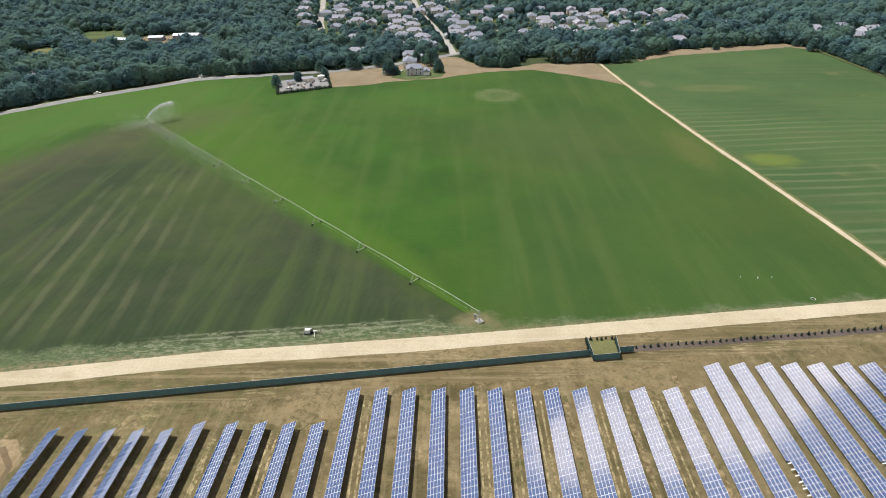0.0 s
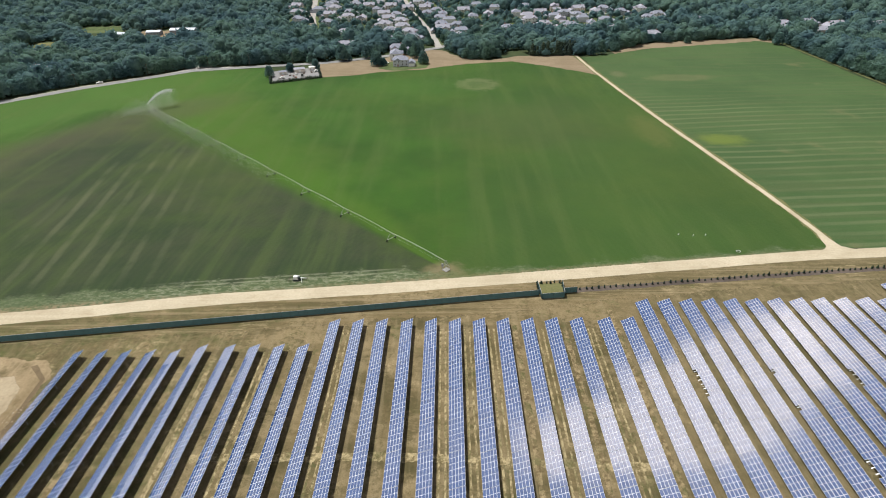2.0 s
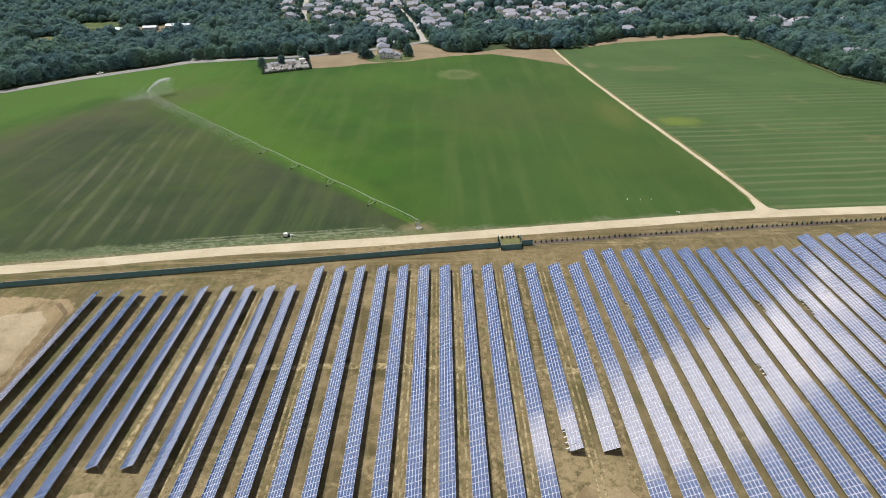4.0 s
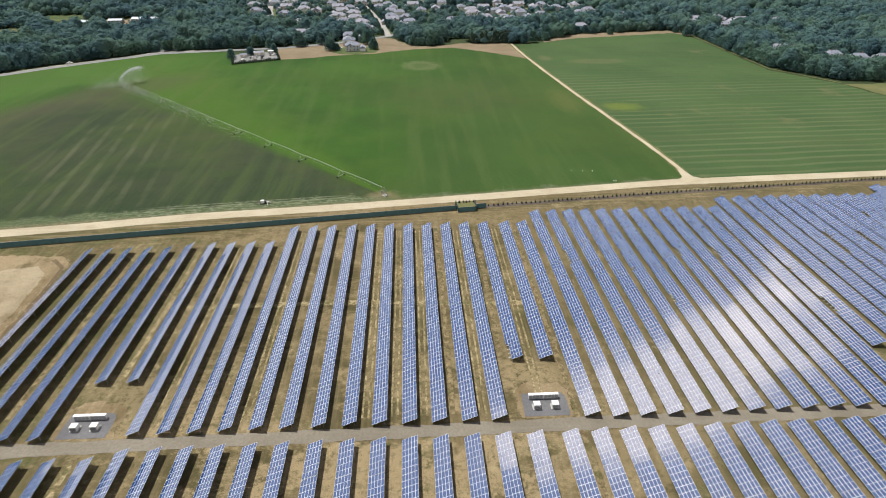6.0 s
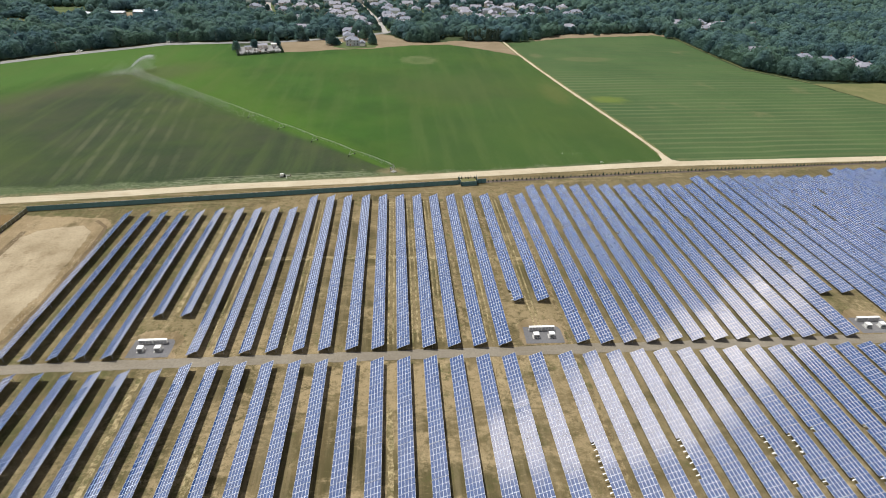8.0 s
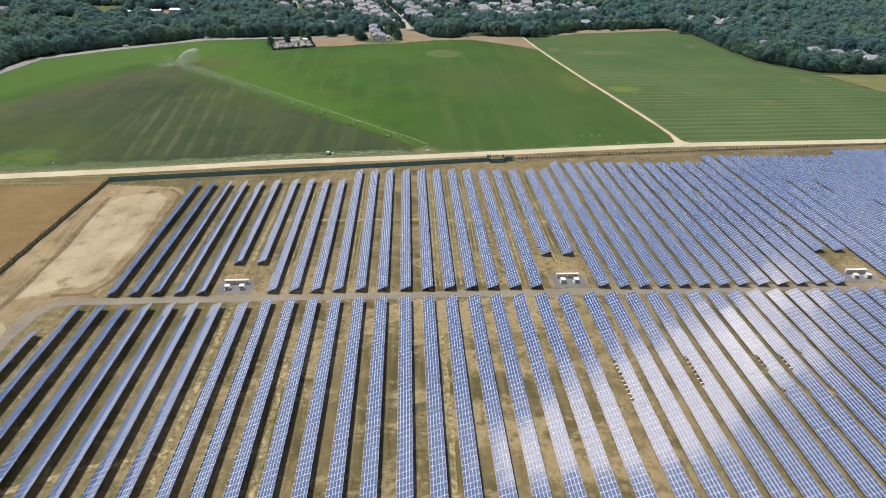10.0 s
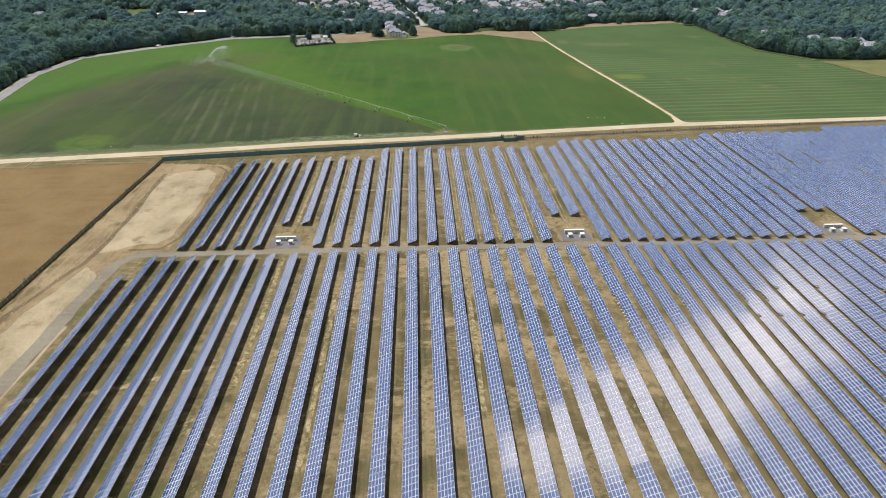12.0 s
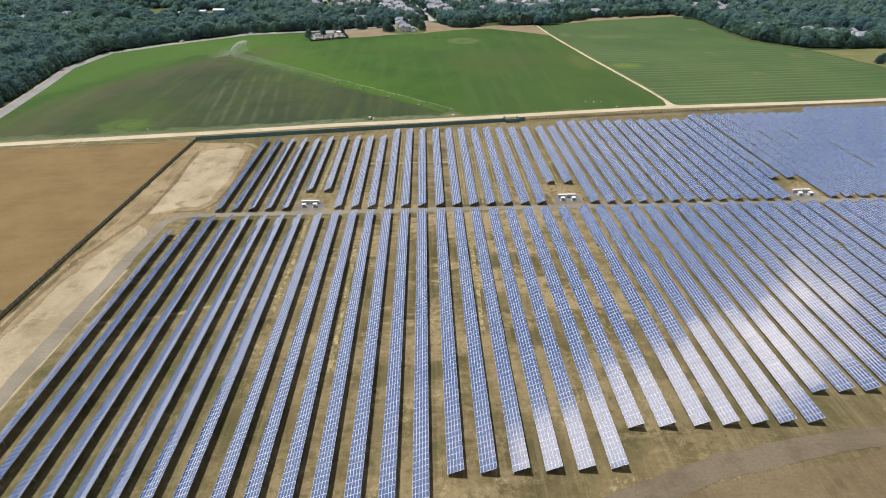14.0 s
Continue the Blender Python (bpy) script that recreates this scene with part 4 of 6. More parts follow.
def evergreen(name, height, radius, seed, label, group):
    """A young arborvitae: short stem, cone of ragged sprays."""
    rnd = random.Random(seed)
    t = thing(name, label, "shrub", group)
    bm = bmesh.new()
    rod(bm, (0, 0, -0.1), (0, 0, height * 0.5), 0.05, 0.03)
    part("stem", bm, MAT["bark"], t)
    bm = bmesh.new()
    for i in range(9):
        u = i / 8
        r = radius * (1.0 - 0.72 * u) * 0.8
        a = i * 2.4
        clump_into(bm, (0.35 * r * math.cos(a), 0.35 * r * math.sin(a), 0.15 * height + 0.72 * height * u), r, rnd, 1.25, 1, 0.3)
    for i in range(70):
        u, a = rnd.random(), rnd.uniform(0, 6.28)
        r = radius * (1.05 - 0.8 * u)
        p = Vector((r * math.cos(a), r * math.sin(a), height * (0.08 + 0.88 * u)))
        d = Vector((math.cos(a), math.sin(a), 1.0)) * 0.22
        side = Vector((-math.sin(a), math.cos(a), 0)) * 0.1
        bm.faces.new([bm.verts.new(q) for q in (p - side, p + side, p + d)])
    part("foliage", bm, MAT["conifer"], t)
    return t


rnd = random.Random(4)
shrubs = [evergreen("evergreen_shrub", 2.1, 0.62, 1, "small dark evergreen shrub on a dark strip", "evergreens along the road"),
          evergreen("evergreen_shrub", 1.8, 0.66, 2, "small dark evergreen shrub on a dark strip", "evergreens along the road")]


def along(points, spacing):
    """Points and headings at even steps along a line."""
    out, carry = [], 0.0
    for (x0, y0), (x1, y1) in zip(points, points[1:]):
        d = math.hypot(x1 - x0, y1 - y0)
        s = carry
        while s < d:
            out.append((x0 + (x1 - x0) * s / d, y0 + (y1 - y0) * s / d))
            s += spacing
        carry = s - d
    return out


def plant(protos, places, jitter=0.2, lo=0.8, hi=1.15):
    """Copies of the prototypes at places; the prototypes themselves take the first ones."""
    for i, (x, y) in enumerate(places):
        k = rnd.uniform(lo, hi)
        m = pose(x + rnd.uniform(-jitter, jitter), y + rnd.uniform(-jitter, jitter), 0, 0, 0, rnd.uniform(0, 360))
        if i < len(protos):
            protos[i].matrix_basis = m
            ob = protos[i]
        else:
            ob = copy_thing(protos[i % len(protos)], m)
        ob.scale = (k, k, k * rnd.uniform(0.9, 1.1))


plant(shrubs, along([(58.5, 136.6), (144, 146), (300, 160.6), (400, 168.6)], 2.35) + along([(43.0, 140.6), (52.4, 141.2), (52.6, 134.0)], 1.7) + along([(42.6, 139.5), (42.5, 134.0)], 1.7), 0.2, 0.5, 0.78)
hedge = [evergreen("boundary_evergreen", 2.6, 0.8, 5, "dark evergreen bush growing along the boundary fence", "evergreens on the boundary"),
         evergreen("boundary_evergreen", 2.2, 0.85, 6, "dark evergreen bush growing along the boundary fence", "evergreens on the boundary")]
plant(hedge, along([(-159.4, 105.5), (-161.9, 10), (-166.9, -180)], 1.8), 0.4, 0.42, 0.72)


# ---- inverter stations ----
MAT["door_grey"] = plain("dark_grey_enamel", (0.42, 0.42, 0.43), 0.5, 0, 0.4, 0.12)
def inverter_station(x, y):
    """A gravel pad with two long cabinets behind and two transformers before them, each a thing."""
    region("inverter_pad", [(x - 6.4, y - 4.2), (x + 6.6, y - 4.3), (x + 6.7, y + 3.0), (x + 5.6, y + 4.4), (x - 6.2, y + 4.4)], -0.015, MAT["pad_gravel"], "dark grey gravel pad for electrical cabinets", "pad", 0.1, 2, 0.3)
    region("pad_margin", [(x - 8.0, y - 4.6), (x + 8.5, y - 4.8), (x + 9.0, y + 5), (x + 5, y + 9), (x - 4, y + 9), (x - 8.2, y + 5)], -0.07, MAT["rubble"], "trampled pale soil round the pad", "ground", 1.0, 3, 4.5)
    for dx in (-2.25, 2.25):
        t = thing("inverter_cabinet", "long white inverter cabinet with a grey louvred front", "cabinet", "inverter cabinets", "", pose(x + dx, y + 2.6, 0))
        bm = bmesh.new()
        solid(bm, -2.1, 2.1, -0.55, 0.5, -0.05, 0.18)
        part("plinth", bm, MAT["concrete"], t)
        bm = bmesh.new()
        solid(bm, -2.05, 2.05, -0.42, 0.38, 0.18, 1.55)
        bmesh.ops.bevel(bm, geom=bm.edges[:], offset=0.03, segments=1, affect="EDGES")
        part("body", bm, MAT["white"], t)
        bm = bmesh.new()
        solid(bm, -2.15, 2.15, -0.52, 0.45, 1.555, 1.63)
        bmesh.ops.bevel(bm, geom=bm.edges[:], offset=0.03, segments=1, affect="EDGES")
        part("roof", bm, MAT["white"], t)
        for i in range(4):
            bm = bmesh.new()
            solid(bm, -0.44, 0.44, -0.03, 0.0, 0, 1.18)
            for j in range(6):
                solid(bm, -0.36, 0.36, -0.06, -0.03, 0.2 + j * 0.14, 0.28 + j * 0.14)
            d = part("door", bm, MAT["door_grey"], t, "grey louvred door", Matrix.Translation((-1.5 + i, -0.425, 0.3)))
            bm = bmesh.new()
            solid(bm, 0.37, 0.41, -0.09, -0.03, 0.5, 0.72)
            part("handle", bm, MAT["dark_post"], d)
    for dx in (-2.6, 2.7):
        t = thing("transformer", "white pad-mounted transformer with cooling fins", "transformer", "transformers", "", pose(x + dx, y - 0.9, 0))
        bm = bmesh.new()
        solid(bm, -1.2, 1.2, -1.1, 1.1, -0.05, 0.15)
        part("plinth", bm, MAT["concrete"], t)
        bm = bmesh.new()
        solid(bm, -0.9, 0.9, -0.8, 0.8, 0.15, 1.5)
        bmesh.ops.bevel(bm, geom=bm.edges[:], offset=0.05, segments=2, affect="EDGES")
        part("tank", bm, MAT["white"], t)
        bm = bmesh.new()
        solid(bm, -0.95, 0.95, -0.85, 0.85, 1.5, 1.58)
        part("lid", bm, MAT["white"], t)
        bm = bmesh.new()
        for i in range(8):
            solid(bm, -0.7 + i * 0.2, -0.66 + i * 0.2, -1.05, -0.8, 0.35, 1.3)
        part("cooling_fins", bm, MAT["grey_steel"], t)
    t = thing("switch_post", "slim white switch cabinet between two inverters", "cabinet", "", "", pose(x, y + 2.5, 0))
    bm = bmesh.new()
    solid(bm, -0.07, 0.07, -0.5, 0.2, -0.05, 1.7)
    part("body", bm, MAT["white"], t)
    bm = bmesh.new()
    solid(bm, -0.09, 0.09, -0.55, 0.25, 1.7, 1.76)
    part("cap", bm, MAT["white"], t)


for x, y in ((-69.0, 9.2), (58.2, 10.2), (177.3, 10.2)):
    inverter_station(x, y)


# ---- centre pivot ----
MAT["water"] = plain("water_droplets", (0.75, 0.78, 0.80), 0.2, 0, 0.5, 0.05)
MAT["rubber"] = plain("black_rubber", (0.02, 0.02, 0.02), 0.85)
MAT["pipe"] = plain("pale_galvanised_pipe", (0.50, 0.55, 0.46), 0.4, 0.2, 0.5, 0.1, 2)
SPANS, REACH = 9, 304.0
irrigator = thing("centre_pivot_irrigator", "long galvanised irrigation arm on wheeled towers over the crop", "irrigator", "", "",
                  Matrix.Translation(PIVOT) @ Matrix.Rotation(math.atan2(ARM.y, ARM.x), 4, "Z"))
step = REACH / SPANS
bm = bmesh.new()
solid(bm, -1.2, 1.2, -1.2, 1.2, -0.1, 0.10)
part("base_slab", bm, MAT["concrete"], irrigator)
bm = bmesh.new()
for sx in (-1.1, 1.1):
    for sy in (-1.1, 1.1):
        rod(bm, (sx, sy, 0.1), (sx * 0.15, sy * 0.15, 4.4), 0.07)
rod(bm, (0, 0, 0.1), (0, 0, 4.6), 0.14)
for z, k in ((1.5, 1.0), (2.9, 0.62)):
    for a, b in (((-1, -1), (1, -1)), ((1, -1), (1, 1)), ((1, 1), (-1, 1)), ((-1, 1), (-1, -1))):
        rod(bm, (a[0] * k, a[1] * k, z), (b[0] * k, b[1] * k, z), 0.04)
part("pivot_tower", bm, MAT["steel"], irrigator)
bm = bmesh.new()
solid(bm, 1.6, 2.3, -0.3, 0.3, 0.6, 1.9)
part("control_box", bm, MAT["grey_steel"], irrigator)


def arch(u):
    return 4.0 + 0.45 * 4 * u * (1 - u)


for i in range(SPANS):
    x0 = i * step
    bm = bmesh.new()
    for k in range(6):
        a, b = k / 6, (k + 1) / 6
        rod(bm, (x0 + a * step, 0, arch(a)), (x0 + b * step, 0, arch(b)), 0.075, None, 6, False)
    span = part("span_pipe", bm, MAT["pipe"], irrigator)
    bm = bmesh.new()
    for k in range(6):
        a, b = k / 6, (k + 1) / 6
        for sy in (-0.8, 0.8):
            rod(bm, (x0 + a * step, sy * (0 if k == 0 else 1), arch(a) - (0 if k == 0 else 1.1)), (x0 + b * step, sy * (0 if k == 5 else 1), arch(b) - (0 if k == 5 else 1.1)), 0.018, None, 4, False)
            rod(bm, (x0 + b * step, 0, arch(b)), (x0 + b * step, sy * (0 if k == 5 else 1), arch(b) - (0 if k == 5 else 1.1)), 0.016, None, 4, False)
    tagged(part("truss", bm, MAT["steel"], span), kind="stuff")
    bm = bmesh.new()
    for k in range(1, 12):
        u = k / 12
        rod(bm, (x0 + u * step, 0.12, arch(u)), (x0 + u * step, 0.12, 2.0), 0.02, None, 4, False)
    tagged(part("drop_hoses", bm, MAT["rubber"], span), kind="stuff")
    xt = x0 + step
    bm = bmesh.new()
    for sy in (-1, 1):
        rod(bm, (xt, sy * 2.3, 0.9), (xt, sy * 0.1, 4.0), 0.07)
        rod(bm, (xt - 0.5, sy * 1.2, 2.5), (xt + 0.5, sy * 1.2, 2.5), 0.04)
    rod(bm, (xt, -2.4, 0.95), (xt, 2.4, 0.95), 0.09)
    tower = part("tower", bm, MAT["steel"], irrigator)
    for sy in (-2.3, 2.3):
        bm = bmesh.new()
        bmesh.ops.create_cone(bm, cap_ends=True, segments=16, radius1=0.5, radius2=0.5, depth=0.24, matrix=Matrix.Translation((xt, sy, 0.58)) @ Matrix.Rotation(radians(90), 4, "Y"))
        bmesh.ops.bevel(bm, geom=[e for e in bm.edges if not e.is_manifold or e.calc_face_angle(0) > 1], offset=0.08, segments=2, affect="EDGES")
        part("wheel", bm, MAT["rubber"], tower)
bm = bmesh.new()
rod(bm, (REACH, 0, 4.0), (REACH + 5, 0, 4.3), 0.08)
rod(bm, (REACH + 5, 0, 4.3), (REACH + 5.8, 0.5, 5.1), 0.06)
part("end_gun", bm, MAT["steel"], irrigator)


def droplets(name, count, where, size, label):
    """Airborne water as many tiny drops."""
    r = np.random.RandomState(7)
    base = np.array([(1, 0, 0), (-1, 0, 0), (0, 1, 0), (0, -1, 0), (0, 0, 1), (0, 0, -1)], float)
    tri = np.array([(0, 2, 4), (2, 1, 4), (1, 3, 4), (3, 0, 4), (2, 0, 5), (1, 2, 5), (3, 1, 5), (0, 3, 5)])
    pts = where(r, count)
    v = (pts[:, None, :] + base[None] * (size * r.uniform(0.5, 1.3, count))[:, None, None]).reshape(-1, 3)
    f = (tri[None] + 6 * np.arange(count)[:, None, None]).reshape(-1, 3)
    return tagged(new(name, bulk_mesh(name, v, f, [MAT["water"]])), label, "water spray", "", "stuff")


END = PIVOT + ARM * (REACH + 5.8)


def gun_plume(r, n):
    """A jet thrown up and out from the gun, a curtain falling from it, and mist that drifts back."""
    s = r.uniform(0, 1, n) ** 0.8
    kind = r.uniform(0, 1, n)
    reach = s * 19
    h = 4.6 + 18 * s * (1 - 0.60 * s)
    width = 0.2 + 0.5 * s
    fall = r.exponential(0.05, n) * s * 18
    curtain, drift = kind > 0.40, kind > 0.74
    fall = np.where(curtain, r.uniform(0, 1, n) ** 1.6 * (h - 0.5), fall)
    width = np.where(curtain, 0.6 + 1.8 * s, width)
    reach = np.where(drift, r.normal(-6, 7, n), reach)
    h = np.where(drift, r.exponential(2.6, n) + 0.5, h)
    fall, width = np.where(drift, 0, fall), np.where(drift, 4.5, width)
    return np.stack([END.x + 0.74 * reach + r.normal(0, 1, n) * width, END.y + 0.67 * reach + r.normal(0, 1, n) * width, np.maximum(0.2, h - fall + r.normal(0, 0.3, n))], 1)


def nozzle_mist(r, n):
    s = 110 + (REACH - 110) * r.uniform(0, 1, n) ** 0.5
    k = np.round(s / 5.8) * 5.8
    w = r.normal(1.5, 2.6, n)
    return np.stack([PIVOT.x + ARM.x * (k + r.normal(0, 1.1, n)) - ARM.y * w, PIVOT.y + ARM.y * (k + r.normal(0, 1.1, n)) + ARM.x * w, r.uniform(0.2, 3.4, n)], 1)


droplets("water_jet", 46000, gun_plume, 0.04, "white fan of water thrown from the end gun")
droplets("water_mist", 24000, nozzle_mist, 0.034, "fine white spray falling from the irrigation arm")

# ---- pump set by the road ----
pump = thing("irrigation_pump", "white diesel pump set on a skid inside a pipe rail", "pump", "", "", pose(-50.3, 144.6, 0, 0, 0, 6))
bm = bmesh.new()
solid(bm, -1.9, 1.9, -0.8, 0.8, 0.1, 0.3)
for sx in (-1.6, 1.6):
    solid(bm, sx - 0.1, sx + 0.1, -0.9, 0.9, -0.1, 0.1)
part("skid", bm, MAT["dark_post"], pump)
bm = bmesh.new()
solid(bm, -1.5, 0.2, -0.7, 0.7, 0.3, 1.75)
bmesh.ops.bevel(bm, geom=bm.edges[:], offset=0.12, segments=2, affect="EDGES")
part("engine_cover", bm, MAT["white"], pump)
bm = bmesh.new()
solid(bm, 0.35, 1.1, -0.5, 0.5, 0.3, 1.2)
rod(bm, (0.7, 0, 1.2), (0.7, 0, 2.3), 0.09)
part("engine", bm, MAT["dark_post"], pump)
bm = bmesh.new()
rod(bm, (1.2, 0, 0.7), (2.4, 0, 0.7), 0.3, 0.22, 10)
rod(bm, (2.4, 0, 0.7), (3.4, 0.3, 0.05), 0.16, 0.16, 8)
part("pump_casing", bm, MAT["white"], pump)
bm = bmesh.new()
rod(bm, (-0.9, 1.15, 0.75), (0.6, 1.15, 0.75), 0.42, None, 14)
part("fuel_tank", bm, MAT["white"], pump)
bm = bmesh.new()
solid(bm, -1.52, -1.46, -0.55, 0.55, 0.5, 1.5)
for k in range(7):
    solid(bm, -1.56, -1.5, -0.5, 0.5, 0.55 + k * 0.13, 0.60 + k * 0.13)
part("radiator_grille", bm, MAT["dark_post"], pump)
bm = bmesh.new()
solid(bm, 0.25, 0.5, -0.35, 0.35, 1.2, 1.65)
part("control_panel", bm, MAT["grey_steel"], pump)
bm = bmesh.new()
rod(bm, (1.6, -0.1, 0.7), (1.9, -2.6, 0.25), 0.17, None, 8)
part("suction_pipe", bm, MAT["pipe"], pump)
for sx in (-2.9, 3.7):
    rail = thing("pipe_rail", "weathered pipe guard rail beside the pump", "rail", "guard rails", "", pose(-50.3 + sx, 144.6 + sx * 0.1, 0))
    bm = bmesh.new()
    for sy in (-1.7, 0, 1.7):
        rod(bm, (0, sy, -0.1), (0, sy, 1.2), 0.06)
    rod(bm, (0, -1.9, 1.15), (0, 1.9, 1.15), 0.06)
    part("frame", bm, MAT["bark"], rail)


# ---- small irrigation gear in the crop ----
def valve_cover(x, y):
    t = thing("valve_cover", "small white valve cover standing in the crop", "valve", "valve covers", "", pose(x, y, 0))
    bm = bmesh.new()
    rod(bm, (0, 0, -0.1), (0, 0, 0.4), 0.17, 0.15, 12)
    part("barrel", bm, MAT["white"], t)
    bm = bmesh.new()
    rod(bm, (0, 0, 0.4), (0, 0, 0.5), 0.2, 0.08, 12)
    part("cap", bm, MAT["white"], t)


for x, y in ((109.6, 176.8), (115.8, 176.1), (121.2, 176.3), (-199.6, 131.8)):
    valve_cover(x, y)
coil = thing("hose_coil", "pale hose coiled on the grass by the road", "hose", "", "", pose(129.4, 162.6, 0))
for k in range(3):
    bm = bmesh.new()
    for i in range(20):
        a0, a1 = 0.314 * i, 0.314 * (i + 1)
        r = 0.7 + 0.08 * k
        rod(bm, (r * math.cos(a0), r * math.sin(a0), 0.06 + 0.03 * k), (r * math.cos(a1), r * math.sin(a1), 0.06 + 0.03 * k), 0.045, None, 6, False)
    part("loop", bm, MAT["pipe"], coil)
pipe_line = thing("irrigation_pipe", "pale irrigation pipe lying across the dirt road", "pipe", "", "", pose(-232.2, 97.8, 0))
for k in range(3):
    bm = bmesh.new()
    rod(bm, (-0.25 * k, 5.8 * k, 0.1), (-0.25 * (k + 1), 5.8 * (k + 1), 0.1), 0.13, None, 8)
    part("length", bm, MAT["pipe"], pipe_line)
    bm = bmesh.new()
    rod(bm, (-0.25 * (k + 1) + 0.01, 5.8 * (k + 1) - 0.25, 0.1), (-0.25 * (k + 1), 5.8 * (k + 1), 0.1), 0.19, None, 8)
    part("coupling", bm, MAT["steel"], pipe_line)


# ---- trees ----
def broadleaf(name, height, spread, seed, label, mat="leaf", category="tree", group="trees at the field's edge"):
    """Tapered trunk, limbs, and a crown of many uneven clumps with loose sprays."""
    rnd = random.Random(seed)
    t = thing(name, label, category, group)
    bm = bmesh.new()
    rod(bm, (0, 0, -0.2), (0, 0, height * 0.45), 0.34, 0.2, 8)
    for i in range(6):
        a = i * 1.05 + rnd.uniform(-0.3, 0.3)
        rod(bm, (0, 0, height * rnd.uniform(0.25, 0.42)), (spread * 0.5 * math.cos(a), spread * 0.5 * math.sin(a), height * rnd.uniform(0.5, 0.72)), 0.14, 0.05)
    part("trunk", bm, MAT["bark"], t)
    bm = bmesh.new()
    n = 46
    for i in range(n):
        z = rnd.uniform(0, 1)
        a = rnd.uniform(0, 6.28)
        rr = spread * (0.95 - 0.65 * z ** 2.0 - 0.25 * (1 - z) ** 3) * math.sqrt(rnd.uniform(0.05, 1)) * 0.78
        clump_into(bm, (rr * math.cos(a), rr * math.sin(a), height * (0.13 + 0.75 * z)), spread * rnd.uniform(0.20, 0.36), rnd, 0.82, 1, 0.24)
    for i in range(620):
        z = rnd.uniform(0, 1)
        a = rnd.uniform(0, 6.28)
        rr = spread * (1.02 - 0.62 * z ** 2.0) * rnd.uniform(0.75, 1.08)
        p = Vector((rr * math.cos(a), rr * math.sin(a), height * (0.08 + 0.90 * z)))
        q = Euler((rnd.uniform(0, 6), rnd.uniform(0, 6), rnd.uniform(0, 6))).to_matrix()
        s = rnd.uniform(0.3, 0.65)
        bm.faces.new([bm.verts.new(p + q @ Vector(c) * s) for c in ((-1, -0.5, 0), (0.3, -0.7, 0.2), (1, 0.2, 0), (-0.2, 0.8, -0.2))]).material_index = 1
    for f in bm.faces:
        f.smooth = f.material_index == 0
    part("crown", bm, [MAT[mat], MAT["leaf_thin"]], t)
    return t


EDGE_LABEL = "full green broadleaf tree at the field's edge"
broad = [broadleaf("broadleaf_tree", 11.0, 5.0, 11, EDGE_LABEL), broadleaf("broadleaf_tree", 9.5, 4.4, 12, EDGE_LABEL), broadleaf("broadleaf_tree", 12.5, 5.4, 13, EDGE_LABEL), broadleaf("broadleaf_tree", 8.0, 4.2, 14, EDGE_LABEL)]
rnd = random.Random(21)
edge = []
# along the asphalt road's far side
edge += along([(-333, 150), (-350, 240), (-366, 320), (-360, 396), (-312, 444), (-232, 501), (-170, 514), (-126, 522)], 7.5)
# round the lots and streets at the field's far end
edge += [(-150.6, 463), (-136, 481), (-125, 512), (-115, 488), (-94, 519), (-88, 521), (-71, 530), (-66, 534), (-58, 500), (-54, 499), (-60, 560), (-50, 578), (-36, 545), (-28, 540), (-20, 556), (-15, 503), (-22, 530)]
edge += along([(9, 565), (20, 542), (28, 521), (38, 520), (50, 522), (60, 528)], 6.5) + along([(15, 575), (40, 545), (62, 548)], 7)
edge += [(151, 530), (160, 532), (176, 545), (196, 563), (217, 580), (243, 585), (262, 578), (276, 590), (304, 596), (332, 606), (345, 590), (349, 566), (361, 566)]
edge += along([(180, 556), (215, 585), (262, 594), (340, 612)], 8)
# right-hand wood's edge
edge += along([(364, 560), (361, 500), (360, 455), (362, 412), (378, 385), (398, 362), (440, 358), (500, 362), (640, 330)], 6.5) + [(417, 287), (424, 291), (431, 288)]
plant(broad, edge, 1.6, 0.75, 1.2)

STREET_LABEL = "young round street tree beside a pale kerb"
street_trees = [broadleaf("street_tree", 6.0, 2.4, 31, STREET_LABEL, "leaf", "tree", "street trees"), broadleaf("street_tree", 7.0, 2.8, 32, STREET_LABEL, "leaf", "tree", "street trees")]
plant(street_trees, along([(6, 590), (-4, 645), (-17, 719), (-35, 812), (-49, 900)], 13) + along([(-9, 588), (-17, 645), (-30, 719), (-49, 812), (-63, 900)], 15) + along([(-172, 740), (-186, 780), (-216, 946)], 16), 1.2, 0.7, 1.2)
conifer_label = "tall dark conifer in a dense planted block"


def pine(seed):
    rnd = random.Random(seed)
    t = thing("conifer_tree", conifer_label, "tree", "planted conifers")
    bm = bmesh.new()
    rod(bm, (0, 0, -0.2), (0, 0, 9), 0.25, 0.08)
    part("trunk", bm, MAT["bark"], t)
    bm = bmesh.new()
    for i in range(24):
        u = i / 23
        a = i * 2.4
        r = 2.9 * (1 - 0.75 * u)
        clump_into(bm, (0.6 * r * math.cos(a), 0.6 * r * math.sin(a), 1.5 + 9.0 * u), r * 0.6 + 0.3, rnd, 0.8, 1, 0.3)
    part("crown", bm, MAT["conifer"], t)
    return t


plant([pine(1), pine(2)], [(92 + 4.6 * i + (j % 2) * 2.3, 531 + 5 * j) for i in range(10) for j in range(5)], 0.8, 0.85, 1.15)


